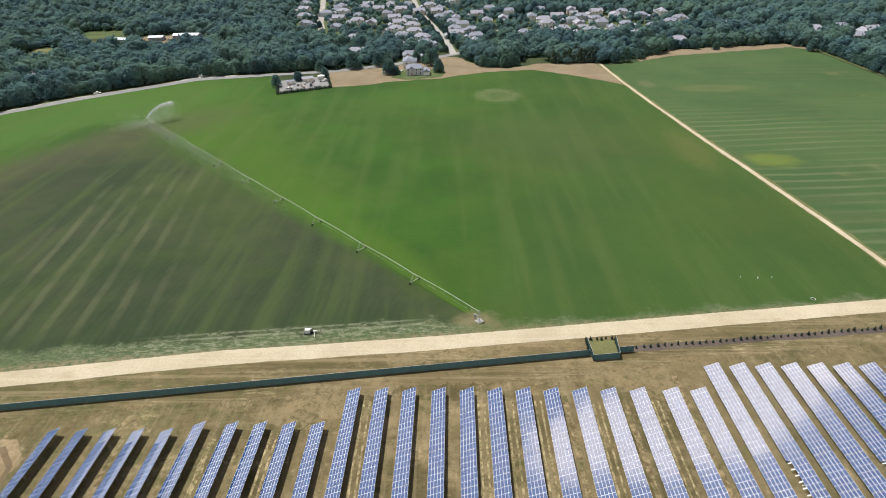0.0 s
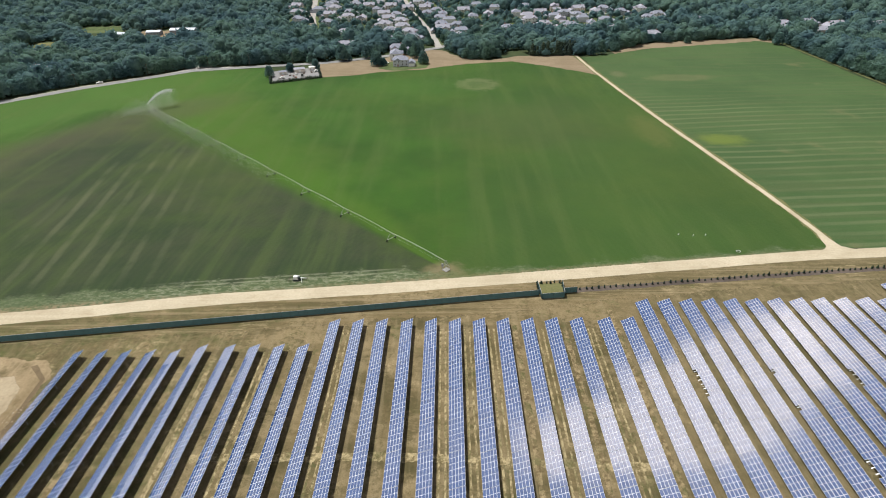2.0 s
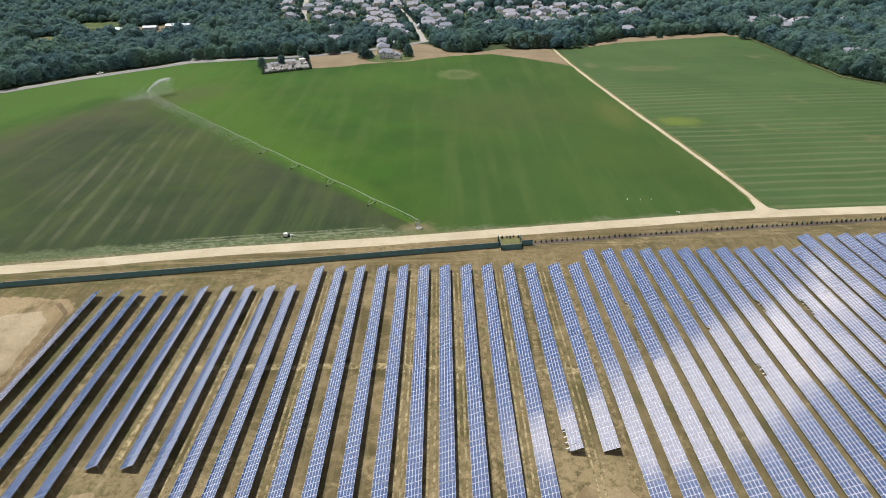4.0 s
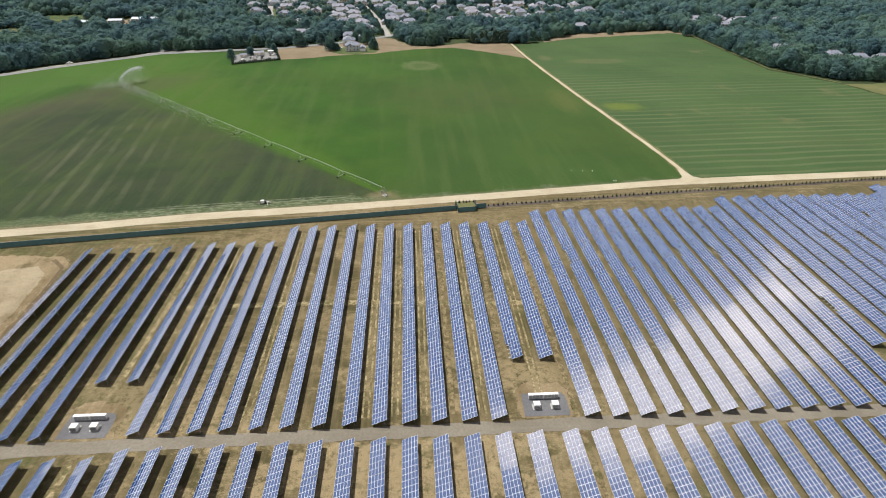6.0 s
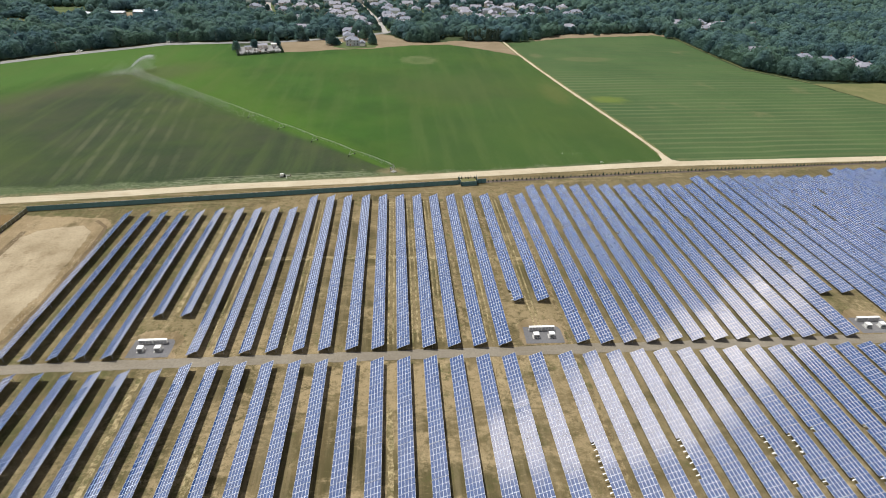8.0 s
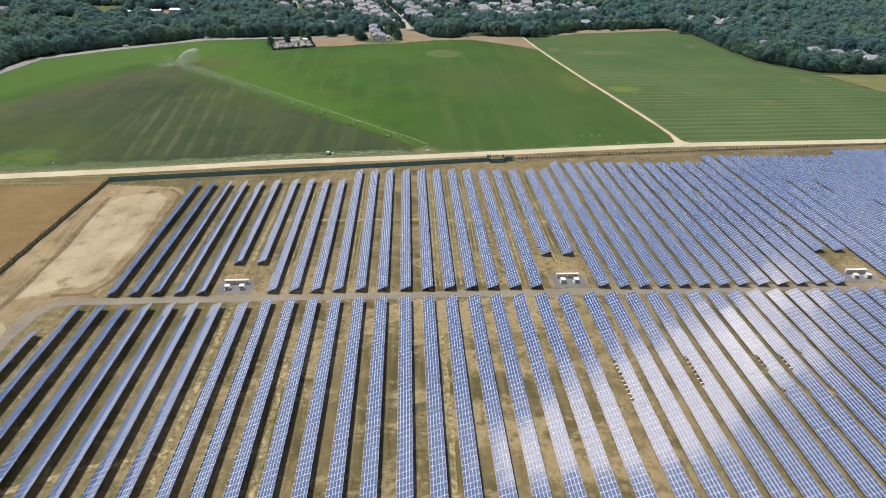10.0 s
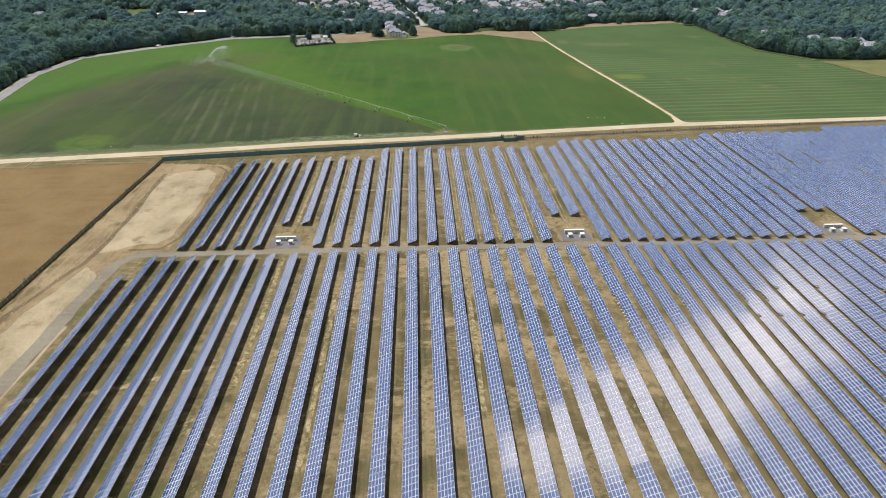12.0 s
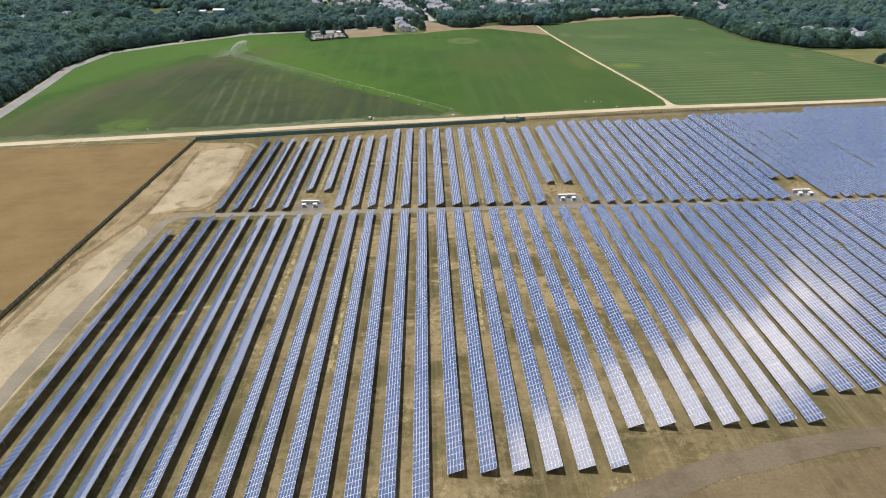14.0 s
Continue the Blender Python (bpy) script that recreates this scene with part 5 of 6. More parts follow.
# ---- houses ----
MAT["roof_grey"] = plain("grey_shingles", (0.265, 0.28, 0.335), 0.9, vary=0.25, scale=1.2)
MAT["roof_brown"] = plain("brown_shingles", (0.33, 0.33, 0.38), 0.9, vary=0.25, scale=1.2)
MAT["siding_white"] = plain("white_siding", (0.72, 0.72, 0.70), 0.7, vary=0.07)
MAT["siding_beige"] = plain("beige_siding", (0.60, 0.56, 0.50), 0.7, vary=0.08)
MAT["siding_grey"] = plain("grey_siding", (0.52, 0.54, 0.58), 0.7, vary=0.08)
MAT["barn_wall"] = plain("weathered_barn_wall", (0.20, 0.215, 0.24), 0.8, vary=0.2)
MAT["barn_roof"] = plain("pale_metal_roof", (0.48, 0.53, 0.60), 0.5, 0.1, 0.4, 0.15)
MAT["window"] = plain("window_glass", (0.03, 0.035, 0.045), 0.08, 0, 0.6)
MAT["brick"] = plain("chimney_brick", (0.28, 0.14, 0.10), 0.9, vary=0.25, scale=4)


def gable(bm, x0, x1, y0, y1, z, rise, along_x=True, over=0.5, hip=0.0):
    """A pitched roof with eaves; hip pulls the ridge's ends in."""
    x0, x1, y0, y1 = x0 - over, x1 + over, y0 - over, y1 + over
    if along_x:
        ridge = ((x0 + hip, (y0 + y1) / 2, z + rise), (x1 - hip, (y0 + y1) / 2, z + rise))
        quads = ((0, 1, 5, 4), (2, 3, 4, 5))
        ends = ((3, 0, 4), (1, 2, 5))
    else:
        ridge = (((x0 + x1) / 2, y0 + hip, z + rise), ((x0 + x1) / 2, y1 - hip, z + rise))
        quads = ((1, 2, 5, 4), (3, 0, 4, 5))
        ends = ((0, 1, 4), (2, 3, 5))
    vs = [bm.verts.new(p) for p in ((x0, y0, z), (x1, y0, z), (x1, y1, z), (x0, y1, z), *ridge)]
    for f in quads + ends + ((3, 2, 1, 0),):
        bm.faces.new([vs[i] for i in f])


def house(name, label, siding, roof, w, d, h, wing, hip, seed, group="houses beyond the field"):
    """Two storeys, a garage wing, windows with frames, door, chimney."""
    rnd = random.Random(seed)
    t = thing(name, label, "house", group)
    bm = bmesh.new()
    solid(bm, -w / 2, w / 2, -d / 2, d / 2, -0.2, h)
    part("wall", bm, siding, t)
    bm = bmesh.new()
    gable(bm, -w / 2, w / 2, -d / 2, d / 2, h, d * 0.32, True, 0.5, hip)
    r = part("roof", bm, roof, t)
    bm = bmesh.new()
    solid(bm, w * 0.2, w * 0.2 + 0.9, -0.3, 0.6, h, h + d * 0.32 + 0.9)
    part("chimney", bm, MAT["brick"], r)
    wx = w / 2 if wing > 0 else -w / 2 - 6.5
    bm = bmesh.new()
    solid(bm, wx, wx + 6.5, -d / 2 - 2.5, d / 2 - 2.5, -0.2, 3.0)
    part("garage_wall", bm, siding, t)
    bm = bmesh.new()
    gable(bm, wx, wx + 6.5, -d / 2 - 2.5, d / 2 - 2.5, 3.0, 2.3, False, 0.4)
    part("garage_roof", bm, roof, t)
    bm = bmesh.new()
    solid(bm, wx + 0.8, wx + 5.7, -d / 2 - 2.56, -d / 2 - 2.5, 0, 2.3)
    part("garage_door", bm, MAT["white"], t)
    bm = bmesh.new()
    gx = -w * 0.18 * (1 if wing > 0 else -1)
    solid(bm, gx - 2.2, gx + 2.2, -d / 2 - 1.4, -d / 2, -0.2, h)
    part("front_bay", bm, siding, t)
    bm = bmesh.new()
    gable(bm, gx - 2.2, gx + 2.2, -d / 2 - 1.4, -d / 2 + 3.0, h, 2.2, False, 0.35)
    part("bay_roof", bm, roof, t)

    def window(x, y, z, side):
        bm = bmesh.new()
        solid(bm, -0.62, 0.62, -0.07, 0.0, -0.8, 0.8)
        solid(bm, -0.5, 0.5, -0.09, -0.07, -0.68, 0.68, None, 1)
        part("window", bm, [MAT["white"], MAT["window"]], t, "", Matrix.Translation((x, y, z)) @ Matrix.Rotation(side, 4, "Z"))

    for i in range(4):
        x = -w / 2 + w * (i + 0.5) / 4
        if abs(x - gx) < 2.7:
            window(gx + (0.9 if x > gx else -0.9), -d / 2 - 1.4, 4.4, 0)
        else:
            window(x, -d / 2, 1.7, 0)
            window(x, -d / 2, 4.4, 0)
    for y in (-d / 5, d / 5):
        window(-wx / abs(wx) * w / 2, y, 4.4, radians(90 if wx > 0 else -90) * -1)
    bm = bmesh.new()
    solid(bm, gx - 0.55, gx + 0.55, -d / 2 - 1.46, -d / 2 - 1.4, 0, 2.1)
    part("front_door", bm, MAT["brick"], t)
    return t


HOUSES = [house("house", "two-storey white suburban house with grey shingles", MAT["siding_white"], MAT["roof_grey"], 15, 10, 5.8, 1, 3.0, 1),
          house("house", "two-storey beige suburban house with brown shingles", MAT["siding_beige"], MAT["roof_brown"], 16, 11, 5.8, -1, 0.0, 2),
          house("house", "two-storey grey suburban house with grey shingles", MAT["siding_grey"], MAT["roof_grey"], 14, 10, 5.6, 1, 4.0, 3),
          house("house", "broad white suburban house with a brown hipped roof", MAT["siding_white"], MAT["roof_brown"], 17, 11, 5.8, -1, 4.5, 4)]
SITES = [(100, 773), (133, 770), (164, 767), (208, 772), (241, 769), (276, 794), (281, 742), (113, 719), (125, 679), (180, 721), (150, 712), (205, 705), (233, 690), (248, 672), (79, 660), (92, 640), (62, 759), (183, 681),
         (155, 668), (262, 716), (313, 693), (-220, 868), (-206, 804), (-190, 747), (-172, 900), (-158, 841), (-145, 718), (-131, 905), (-126, 759), (-105, 742), (-111, 642), (-62, 770), (-52, 718), (-47, 679), (-36, 642), (-31, 613),
         (-76, 852), (-70, 908), (-22, 860), (-8, 805), (2, 770), (10, 722), (20, 684), (24, 645), (30, 800), (40, 745), (-95, 820), (-110, 860), (-232, 930), (-186, 960), (-95, 960), (-40, 960), (0, 930), (50, 850), (75, 820),
         (120, 830), (160, 820), (-150, 990), (399, 655), (434, 666), (439, 630), (500, 640), (-370, 480), (-213, 720),
         (-173, 881), (-154, 781), (-131, 876), (-104, 624), (-70, 696), (-62, 655), (-68, 622), (0, 690), (2, 662), (22, 612), (-37, 890), (-25, 830), (-98, 905), (-43, 526), (-238, 690), (112, 745), (148, 742), (178, 748), (135, 645), (204, 645), (232, 604), (-2, 738), (384, 630), (455, 646),
         (418, 612), (-608, 638), (-599, 676), (-536, 653), (-560, 690), (-575, 620), (452, 398), (474, 396), (190, 800), (225, 800), (-130, 800), (-180, 830), (-70, 740), (-80, 780), (-20, 780), (-50, 830)]
TOWN = [(402, 470), (413, 462), (440, 440), (455, 425), (470, 415), (480, 425)]
rnd = random.Random(33)
for i, (x, y) in enumerate(SITES + TOWN):
    m = pose(x, y, 0, 0, 0, rnd.choice((0, 0, 12, -15, 90, -90, 180)) + rnd.uniform(-6, 6))
    if i < 4:
        HOUSES[i].matrix_basis = m
    else:
        copy_thing(HOUSES[rnd.randrange(4)], m)
# houses by the road at the field's far end
copy_thing(HOUSES[2], pose(-36, 499, 0, 0, 0, 4))
copy_thing(HOUSES[0], pose(-43, 553, 0, 0, 0, 5))
copy_thing(HOUSES[1], pose(-98, 571, 0, 0, 0, 0))
copy_thing(HOUSES[0], pose(-86, 600, 0, 0, 0, 20))

region("lawns_north", [(60, 630), (110, 622), (260, 660), (300, 700), (300, 800), (220, 800), (90, 790), (30, 780), (24, 690)], -0.2, MAT["lawn"], "sunlit lawns round suburban houses", "lawn", 2.0)
region("lawns_west", [(-130, 620), (-60, 590), (-8, 585), (12, 600), (30, 640), (50, 760), (60, 1000), (-250, 1010), (-240, 800), (-200, 720)], -0.215, MAT["lawn"], "sunlit lawns round suburban houses", "lawn", 2.0)
region("lawn_corner", [(-56, 486), (-40, 477), (-12, 486), (-8, 500), (-14, 516), (-50, 512)], -0.05, MAT["lawn"], "mown green garden of a farmhouse", "lawn", 0.5)
for name, line in (("drive_north", [(60, 700), (110, 698), (170, 700), (232, 705), (290, 725)]), ("drive_far", [(60, 800), (150, 795), (260, 775), (300, 765)]), ("drive_loop", [(-9, 690), (56, 704)]), ("drive_wood", [(395, 640), (470, 652)])):
    ribbon(name, line, 6.5, -0.005 - 0.006 * len(name) / 10, MAT["street"], "pale asphalt side street between houses", "street", 0.2)


def shed(x, y, w, d, h, turn, label):
    t = thing("barn", label, "barn", "", "", pose(x, y, 0, 0, 0, turn))
    bm = bmesh.new()
    solid(bm, -w / 2, w / 2, -d / 2, d / 2, -0.2, h)
    part("wall", bm, MAT["barn_wall"], t)
    bm = bmesh.new()
    gable(bm, -w / 2, w / 2, -d / 2, d / 2, h, d * 0.16)
    part("roof", bm, MAT["barn_roof"], t, "pale metal roof")
    for i in range(3):
        bm = bmesh.new()
        solid(bm, -1.6, 1.6, -0.08, 0, 0, h * 0.75)
        part("door", bm, MAT["grey_steel"], t, "", Matrix.Translation((-w / 3 + i * w / 3, -d / 2, 0)))


region("clearing_barns", [(-420, 652), (-300, 640), (-285, 690), (-340, 705), (-425, 690)], -0.2, MAT["tan_lot"], "bare trampled yard among the woods", "ground", 2)
region("clearing_grass", [(-462, 690), (-402, 692), (-405, 745), (-470, 740)], -0.2, MAT["lawn"], "mown grass clearing in the woods", "field", 2)
region("clearing_straw", [(-465, 602), (-420, 604), (-425, 640), (-468, 634)], -0.2, MAT["straw"], "dry grass clearing in the woods", "field", 2)
shed(-381, 664, 34, 10, 3.5, -20, "long low barn with a pale metal roof")
shed(-350, 674, 16, 10, 3.8, 5, "white-roofed barn beside the trees")
shed(-318, 684, 30, 12, 4, 0, "broad white-roofed farm building")
shed(68, 578, 8, 6, 3, 0, "small grey garden shed under trees")

# ---- nursery yard ----
region("yard_gravel", [(-141, 440), (-104, 457), (-113, 496), (-154, 480)], -0.05, MAT["asphalt"], "pale gravel yard enclosed by a hedge", "ground", 0.4)
clipped = [evergreen("hedge_evergreen", 2.6, 1.2, 8, "dark clipped evergreen in a yard hedge", "hedge evergreens")]
plant(clipped, along([(-154.5, 478), (-142.3, 438.5), (-102.6, 456.2), (-112, 488)], 1.7), 0.15)
rnd = random.Random(50)


def low_shed(x, y, w, d, h, turn, roof, label):
    t = thing("storage_shed", label, "shed", "yard sheds", "", pose(x, y, 0, 0, 0, turn))
    bm = bmesh.new()
    solid(bm, -w / 2, w / 2, -d / 2, d / 2, -0.1, h)
    part("wall", bm, MAT["siding_beige"], t)
    bm = bmesh.new()
    gable(bm, -w / 2, w / 2, -d / 2, d / 2, h, d * 0.2)
    part("roof", bm, roof, t)
    bm = bmesh.new()
    solid(bm, -1, 1, -d / 2 - 0.06, -d / 2, 0, h * 0.8)
    part("door", bm, MAT["white"], t)


low_shed(-127, 478, 9, 6, 3, 20, MAT["roof_brown"], "brown-roofed storage shed in the yard")
low_shed(-140, 470, 6, 4, 2.6, 20, MAT["roof_grey"], "grey-roofed storage shed in the yard")
low_shed(-117, 486, 5, 4, 2.6, 20, MAT["white"], "white-roofed storage shed in the yard")


def van(x, y, turn, paint, label):
    """A boxy pickup: body, cab, glass, wheels with hubs."""
    t = thing("pickup_truck", label, "truck", "parked trucks", "", pose(x, y, 0, 0, 0, turn))
    bm = bmesh.new()
    solid(bm, -2.7, 2.7, -0.95, 0.95, 0.45, 1.05)
    bmesh.ops.bevel(bm, geom=bm.edges[:], offset=0.1, segments=2, affect="EDGES")
    part("body", bm, paint, t)
    bm = bmesh.new()
    vs = solid(bm, -0.7, 1.2, -0.85, 0.85, 1.05, 1.85)
    for v in vs[4:]:
        v.co.x = v.co.x * 0.75
    part("cab", bm, paint, t)
    bm = bmesh.new()
    solid(bm, -0.45, 0.85, -0.9, 0.9, 1.2, 1.7)
    part("window", bm, MAT["window"], t)
    for sx in (-1.7, 1.7):
        for sy in (-0.85, 0.85):
            bm = bmesh.new()
            bmesh.ops.create_cone(bm, cap_ends=True, segments=14, radius1=0.4, radius2=0.4, depth=0.25, matrix=Matrix.Translation((sx, sy, 0.4)) @ Matrix.Rotation(radians(90), 4, "X"))
            part("wheel", bm, MAT["rubber"], t)


for x, y, a, p, label in ((-137, 455, 30, "white", "white pickup truck parked in the gravel yard"), (-121, 463, 100, "dark_post", "dark pickup truck parked in the gravel yard"),
                          (-294, 447, 36, "white", "white pickup truck parked beside the road"), (-112, 478, 60, "white", "white pickup truck parked in the gravel yard"),
                          (-50, 505, 20, "white", "white pickup truck parked by a house"), (-83, 572, 0, "white", "white pickup truck parked by a house"), (-76, 574, 0, "white", "white pickup truck parked by a house")):
    van(x, y, a, MAT[p], label)
for i in range(16):
    x, y = -139 + rnd.uniform(0, 26), 452 + rnd.uniform(0, 20)
    t = thing("pallet_stack", "stack of stone and timber on a pallet", "pallet", "yard pallets", "", pose(x, y + (x + 139) * 0.35 - 5, 0, 0, 0, rnd.uniform(0, 90)))
    bm = bmesh.new()
    for k in range(3):
        solid(bm, -0.7, 0.7, -0.6 + k * 0.5, -0.45 + k * 0.5, -0.05, 0.12)
    part("pallet", bm, MAT["bark"], t)
    bm = bmesh.new()
    for k in range(3):
        solid(bm, -0.65 + rnd.uniform(0, 0.1), 0.6, -0.55, 0.55, 0.12 + k * 0.35, 0.44 + k * 0.35)
    part("load", bm, rnd.choice((MAT["concrete"], MAT["white"], MAT["brick"], MAT["bark"])), t)


# ---- utility poles ----
def utility_pole(x, y, turn):
    t = thing("utility_pole", "weathered wooden utility pole with a crossarm", "pole", "utility poles", "", pose(x, y, 0, 0, 0, turn))
    bm = bmesh.new()
    rod(bm, (0, 0, -0.5), (0, 0, 11), 0.17, 0.12, 8)
    part("pole", bm, MAT["bark"], t)
    bm = bmesh.new()
    solid(bm, -1.2, 1.2, -0.06, 0.06, 10.1, 10.25)
    part("crossarm", bm, MAT["bark"], t)
    for sx in (-1.0, 0.0, 1.0):
        bm = bmesh.new()
        rod(bm, (sx, 0, 10.25), (sx, 0, 10.5), 0.05)
        part("insulator", bm, MAT["white"], t)


POLES = [(-326, 158), (-341, 240), (-358, 316), (-354, 392), (-308, 437), (-262, 470), (-216, 494), (-180, 503), (-140, 508)]
for x, y in POLES:
    utility_pole(x, y, 40)
for (x0, y0), (x1, y1) in zip(POLES, POLES[1:]):
    t = thing("power_line", "thin dark sagging power line between poles", "cable", "power lines", "", pose(x0, y0, 0))
    bm = bmesh.new()
    for k in range(8):
        a, b = k / 8, (k + 1) / 8
        rod(bm, ((x1 - x0) * a, (y1 - y0) * a, 10.45 - 4 * a * (1 - a)), ((x1 - x0) * b, (y1 - y0) * b, 10.45 - 4 * b * (1 - b)), 0.03, None, 4, False)
    part("wire", bm, MAT["dark_post"], t)


# ---- loose stones ----
MAT["sandstone"] = plain("sandy_stone", (0.42, 0.35, 0.25), 0.95, vary=0.3)


def rubble():
    """Stones and clods scattered along the berm and the lane's corner."""
    r = np.random.RandomState(3)
    base = np.array([(1, 0, 0), (-1, 0.2, 0), (0.1, 1, 0.1), (0, -1, 0), (0, 0.1, 0.8), (0, 0, -0.6)], float)
    tri = np.array([(0, 2, 4), (2, 1, 4), (1, 3, 4), (3, 0, 4), (2, 0, 5), (1, 2, 5), (3, 1, 5), (0, 3, 5)])
    t = r.uniform(0, 1, 900)
    spots = np.stack([np.interp(t, [0, 0.4, 0.55, 1], [-149, -147, -153, -159]) + r.normal(0, 1.6, 900), 95 - 200 * t, np.zeros(900)], 1)
    corner = np.stack([r.normal(-138.5, 1.6, 260), r.normal(-14, 11, 260), np.zeros(260)], 1)
    side = np.stack([r.normal(-117.5, 1.2, 300), r.uniform(8, 80, 300), np.zeros(300)], 1)
    pts = np.concatenate([spots, corner, side])
    n = len(pts)
    v = (pts[:, None, :] + base[None] * (r.exponential(0.07, n) + 0.05)[:, None, None]).reshape(-1, 3)
    f = (tri[None] + 6 * np.arange(n)[:, None, None]).reshape(-1, 3)
    tagged(new("rubble", bulk_mesh("rubble", v, f, [MAT["sandstone"]])), "pale stones and clods scattered on the berm", "stones", "", "stuff")


rubble()


# ---- woods ----
def crown_template(seed, lumps, sub, cards):
    """Corners, faces and material slots of one crown of about unit radius and height 2, as arrays."""
    rnd = random.Random(seed)
    bm = bmesh.new()
    clump_into(bm, (0, 0, 0.95), 0.78, rnd, 0.95, sub + 1, 0.10)
    for i in range(lumps):
        z = 0.1 + 0.9 * i / (lumps - 1)
        a = i * 2.4 + rnd.uniform(-0.5, 0.5)
        rr = (0.68 - 0.5 * z * z) * rnd.uniform(0.8, 1.1)
        clump_into(bm, (rr * math.cos(a), rr * math.sin(a), 0.55 + 0.95 * z), rnd.uniform(0.26, 0.42), rnd, 0.85, sub, 0.26)
    for i in range(cards):
        z, a = rnd.uniform(0, 1), rnd.uniform(0, 6.28)
        rr = (1.08 - 0.62 * z * z) * rnd.uniform(0.85, 1.1)
        p = Vector((rr * math.cos(a), rr * math.sin(a), 0.3 + 1.6 * z))
        q = Euler((rnd.uniform(0, 6), rnd.uniform(0, 6), rnd.uniform(0, 6))).to_matrix()
        size = rnd.uniform(0.07, 0.15)
        bm.faces.new([bm.verts.new(p + q @ Vector(k) * size) for k in ((-1, -0.7, 0), (1, -0.5, 0.2), (0.1, 1, 0))]).material_index = 1
    v = np.array([tuple(x.co) for x in bm.verts])
    bm.verts.index_update()
    f = np.array([[x.index for x in face.verts] for face in bm.faces])
    slot = np.array([face.material_index for face in bm.faces])
    bm.free()
    return v, f, slot


def inside(x, y, poly):
    hit = False
    for (x0, y0), (x1, y1) in zip(poly, poly[1:] + poly[:1]):
        if (y0 > y) != (y1 > y) and x < x0 + (y - y0) * (x1 - x0) / (y1 - y0):
            hit = not hit
    return hit


OPEN_GROUND = [[(-320, 0), (-334, 150), (-350, 240), (-366, 320), (-360, 396), (-312, 445), (-232, 502), (-170, 516), (-118, 524), (-64, 545), (-8, 586), (8, 570), (22, 530), (50, 528), (66, 548), (86, 560), (92, 527), (140, 530), (172, 548),
                (217, 580), (264, 590), (342, 606), (362, 570), (360, 410), (392, 362), (520, 360), (660, 325), (700, 0)],
               [(-425, 650), (-410, 630), (-285, 612), (-272, 645), (-285, 690), (-340, 707), (-428, 692)], [(-462, 688), (-440, 650), (-378, 652), (-400, 690), (-405, 747), (-470, 742)], [(-468, 598), (-448, 562), (-395, 564), (-418, 600), (-424, 642), (-470, 636)]]
TOWNS = [[(60, 630), (110, 622), (260, 660), (300, 700), (300, 810), (220, 810), (90, 800), (30, 800), (24, 690)], [(-130, 615), (-60, 588), (-8, 585), (12, 600), (30, 640), (50, 760), (60, 1000), (-250, 1010), (-240, 800), (-200, 720)]]
HOMES = SITES + TOWN + [(-36, 499), (-43, 553), (-98, 571), (-86, 600), (68, 578)]
STREETS = along([(-1, 575), (-10, 644), (-23, 719), (-42, 812), (-56, 900), (-75, 1050)], 8) + along([(-165, 720), (-179, 778), (-210, 946), (-235, 1080)], 8) + along([(60, 700), (110, 698), (170, 700), (232, 705), (290, 725)], 8)
STREETS += along([(-164, 502), (-111, 512), (-58, 535), (-3, 573), (60, 640)], 8) + along([(60, 800), (150, 795), (260, 775), (300, 765)], 8) + along([(395, 640), (470, 652)], 8)


def in_front(px, py, hx, hy, reach):
    """Whether a place lies on a house's open side, towards the fields."""
    n = math.hypot(hx, hy + 100)
    cx, cy = -hx / n, -(hy + 100) / n
    along_way = (px - hx) * cx + (py - hy) * cy
    return 0 < along_way < reach and abs((px - hx) * cy - (py - hy) * cx) < 9


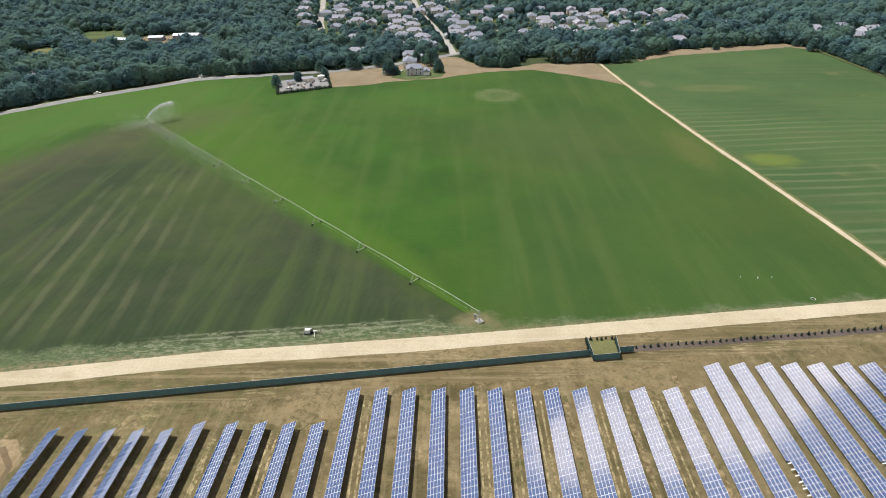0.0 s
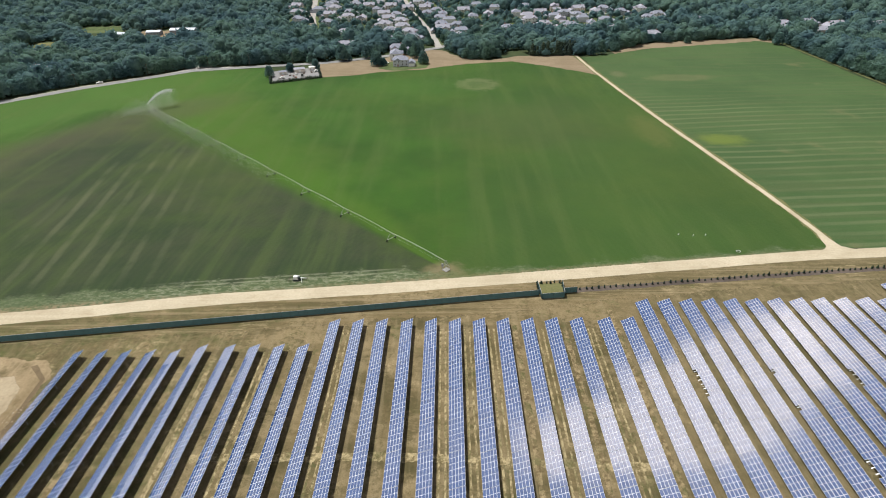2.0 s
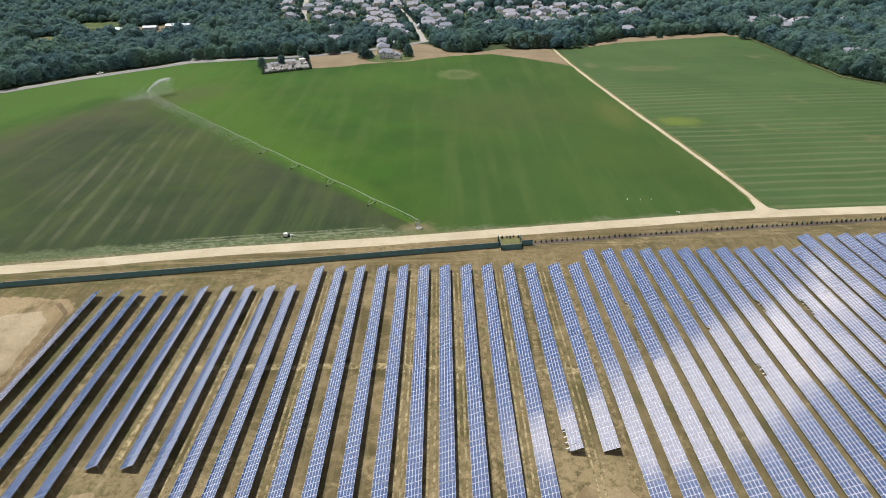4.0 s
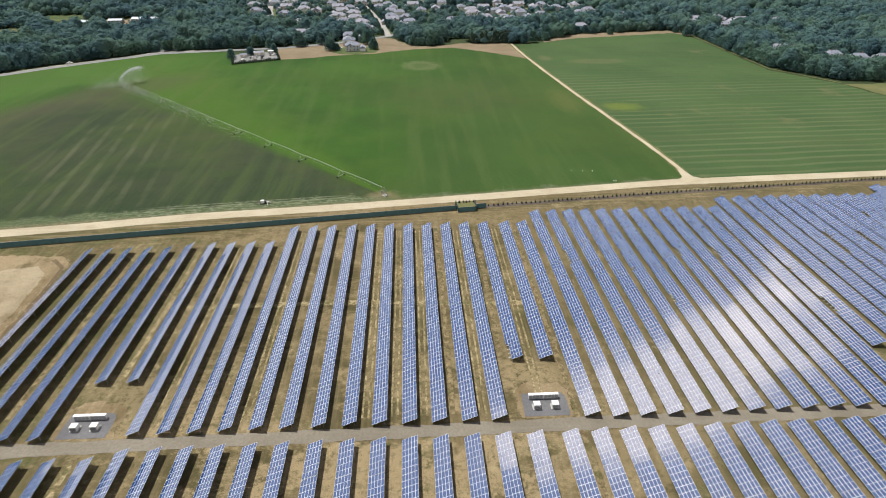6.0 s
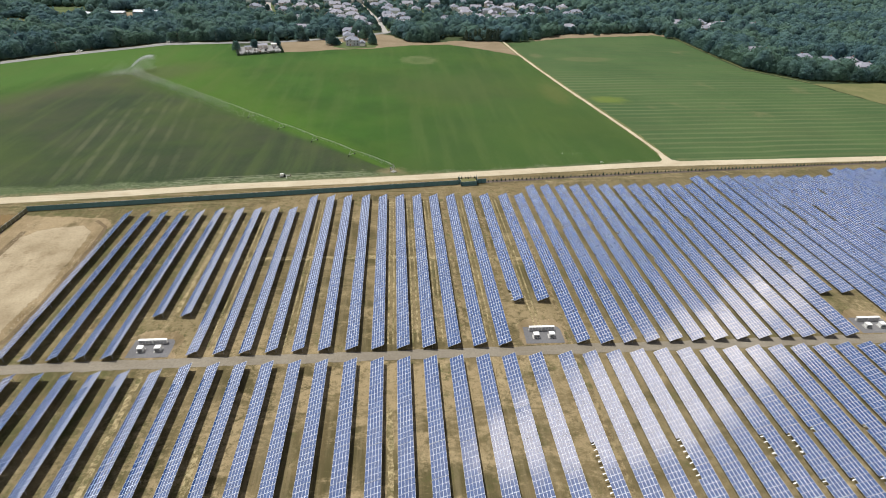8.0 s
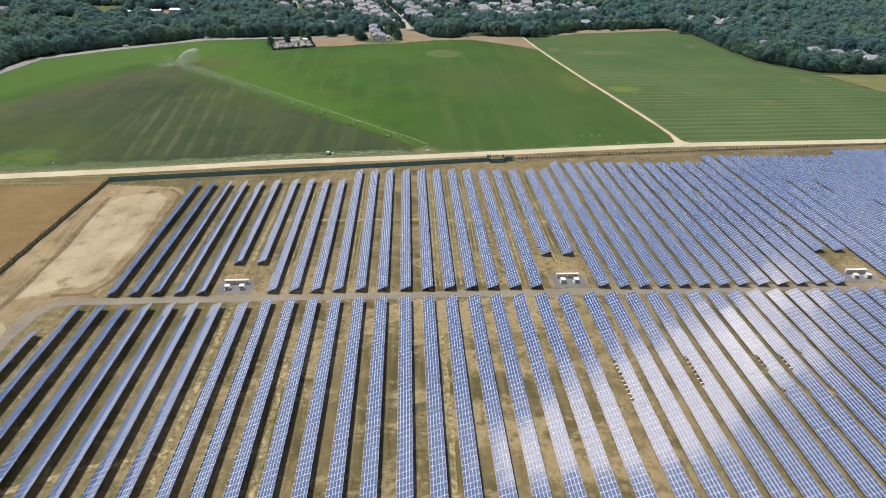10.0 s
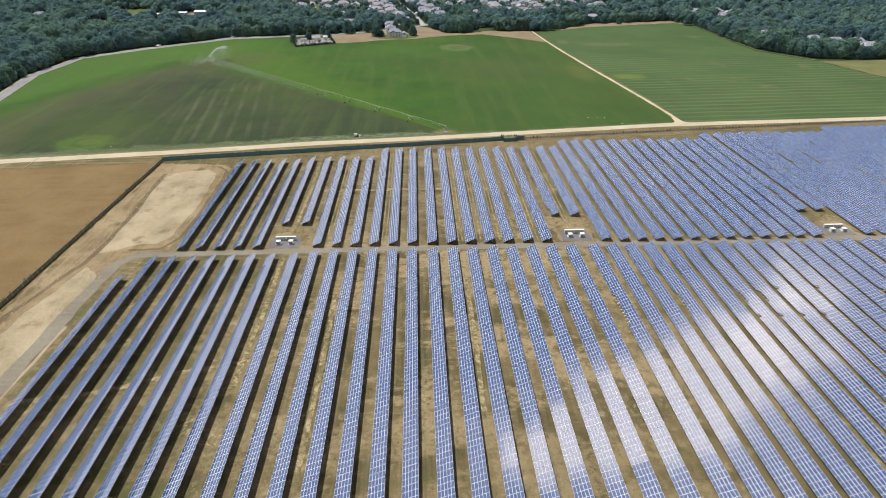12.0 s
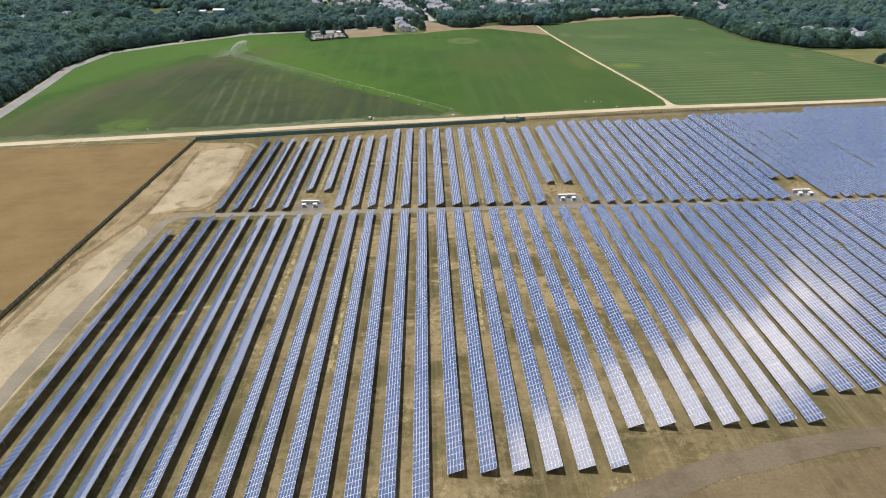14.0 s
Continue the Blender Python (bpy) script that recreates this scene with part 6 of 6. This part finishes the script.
def woodland():
    rnd = random.Random(77)
    near = [crown_template(s, 22, 1, 110) for s in range(6)]
    far = [crown_template(s + 20, 14, 1, 50) for s in range(6)]
    farthest = [crown_template(s + 40, 9, 1, 20) for s in range(6)]
    verts, faces, slots, base = [], [], [], 0
    y = 110.0
    while y < 1130:
        gap = 9.6 if y < 620 else 10.8
        x = -375 - 0.70 * (y - 150)
        while x < 450 + 0.80 * (y - 300):
            px, py = x + rnd.uniform(-3.4, 3.4), y + rnd.uniform(-3.4, 3.4)
            x += gap
            if any(inside(px, py, p) for p in OPEN_GROUND):
                continue
            town = any(inside(px, py, p) for p in TOWNS)
            if town and rnd.random() < 0.05:
                continue
            if any(abs(px - hx) < 11.5 and abs(py - hy) < 11.5 for hx, hy in HOMES) or any(abs(px - hx) < 8 and abs(py - hy) < 8 for hx, hy in STREETS):
                continue
            if any(in_front(px, py, hx, hy, 26 if hx > 350 else 9) for hx, hy in HOMES if hx > -300):
                continue
            v, f, slot = rnd.choice(near if py < 470 else far if py < 720 else farthest)
            grown = rnd.random() ** 1.8
            stand = 1.0 + 0.28 * math.sin(px * 0.047 + 1.3 * math.sin(py * 0.031)) * math.sin(py * 0.058 + 1.7 * math.sin(px * 0.023))
            r = (5.6 + 5.4 * grown) * (0.60 if town else 1.0)
            h = (4.6 + 5.4 * grown + rnd.uniform(-0.5, 0.8)) * (0.60 if town else stand)
            a = rnd.uniform(0, 6.28)
            ca, sa = math.cos(a), math.sin(a)
            verts.append(np.stack([px + r * (v[:, 0] * ca - v[:, 1] * sa), py + r * (v[:, 0] * sa + v[:, 1] * ca), h * v[:, 2] - 0.8], 1))
            faces.append(f + base)
            slots.append(slot)
            base += len(v)
        y += gap
    smooth = np.concatenate(slots) == 0
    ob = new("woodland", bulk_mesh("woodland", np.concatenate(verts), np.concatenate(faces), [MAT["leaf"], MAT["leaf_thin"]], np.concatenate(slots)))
    ob.data.polygons.foreach_set("use_smooth", smooth)
    return tagged(ob, "dense dark green broadleaf woods stretching away", "woods", "", "stuff")


woodland()
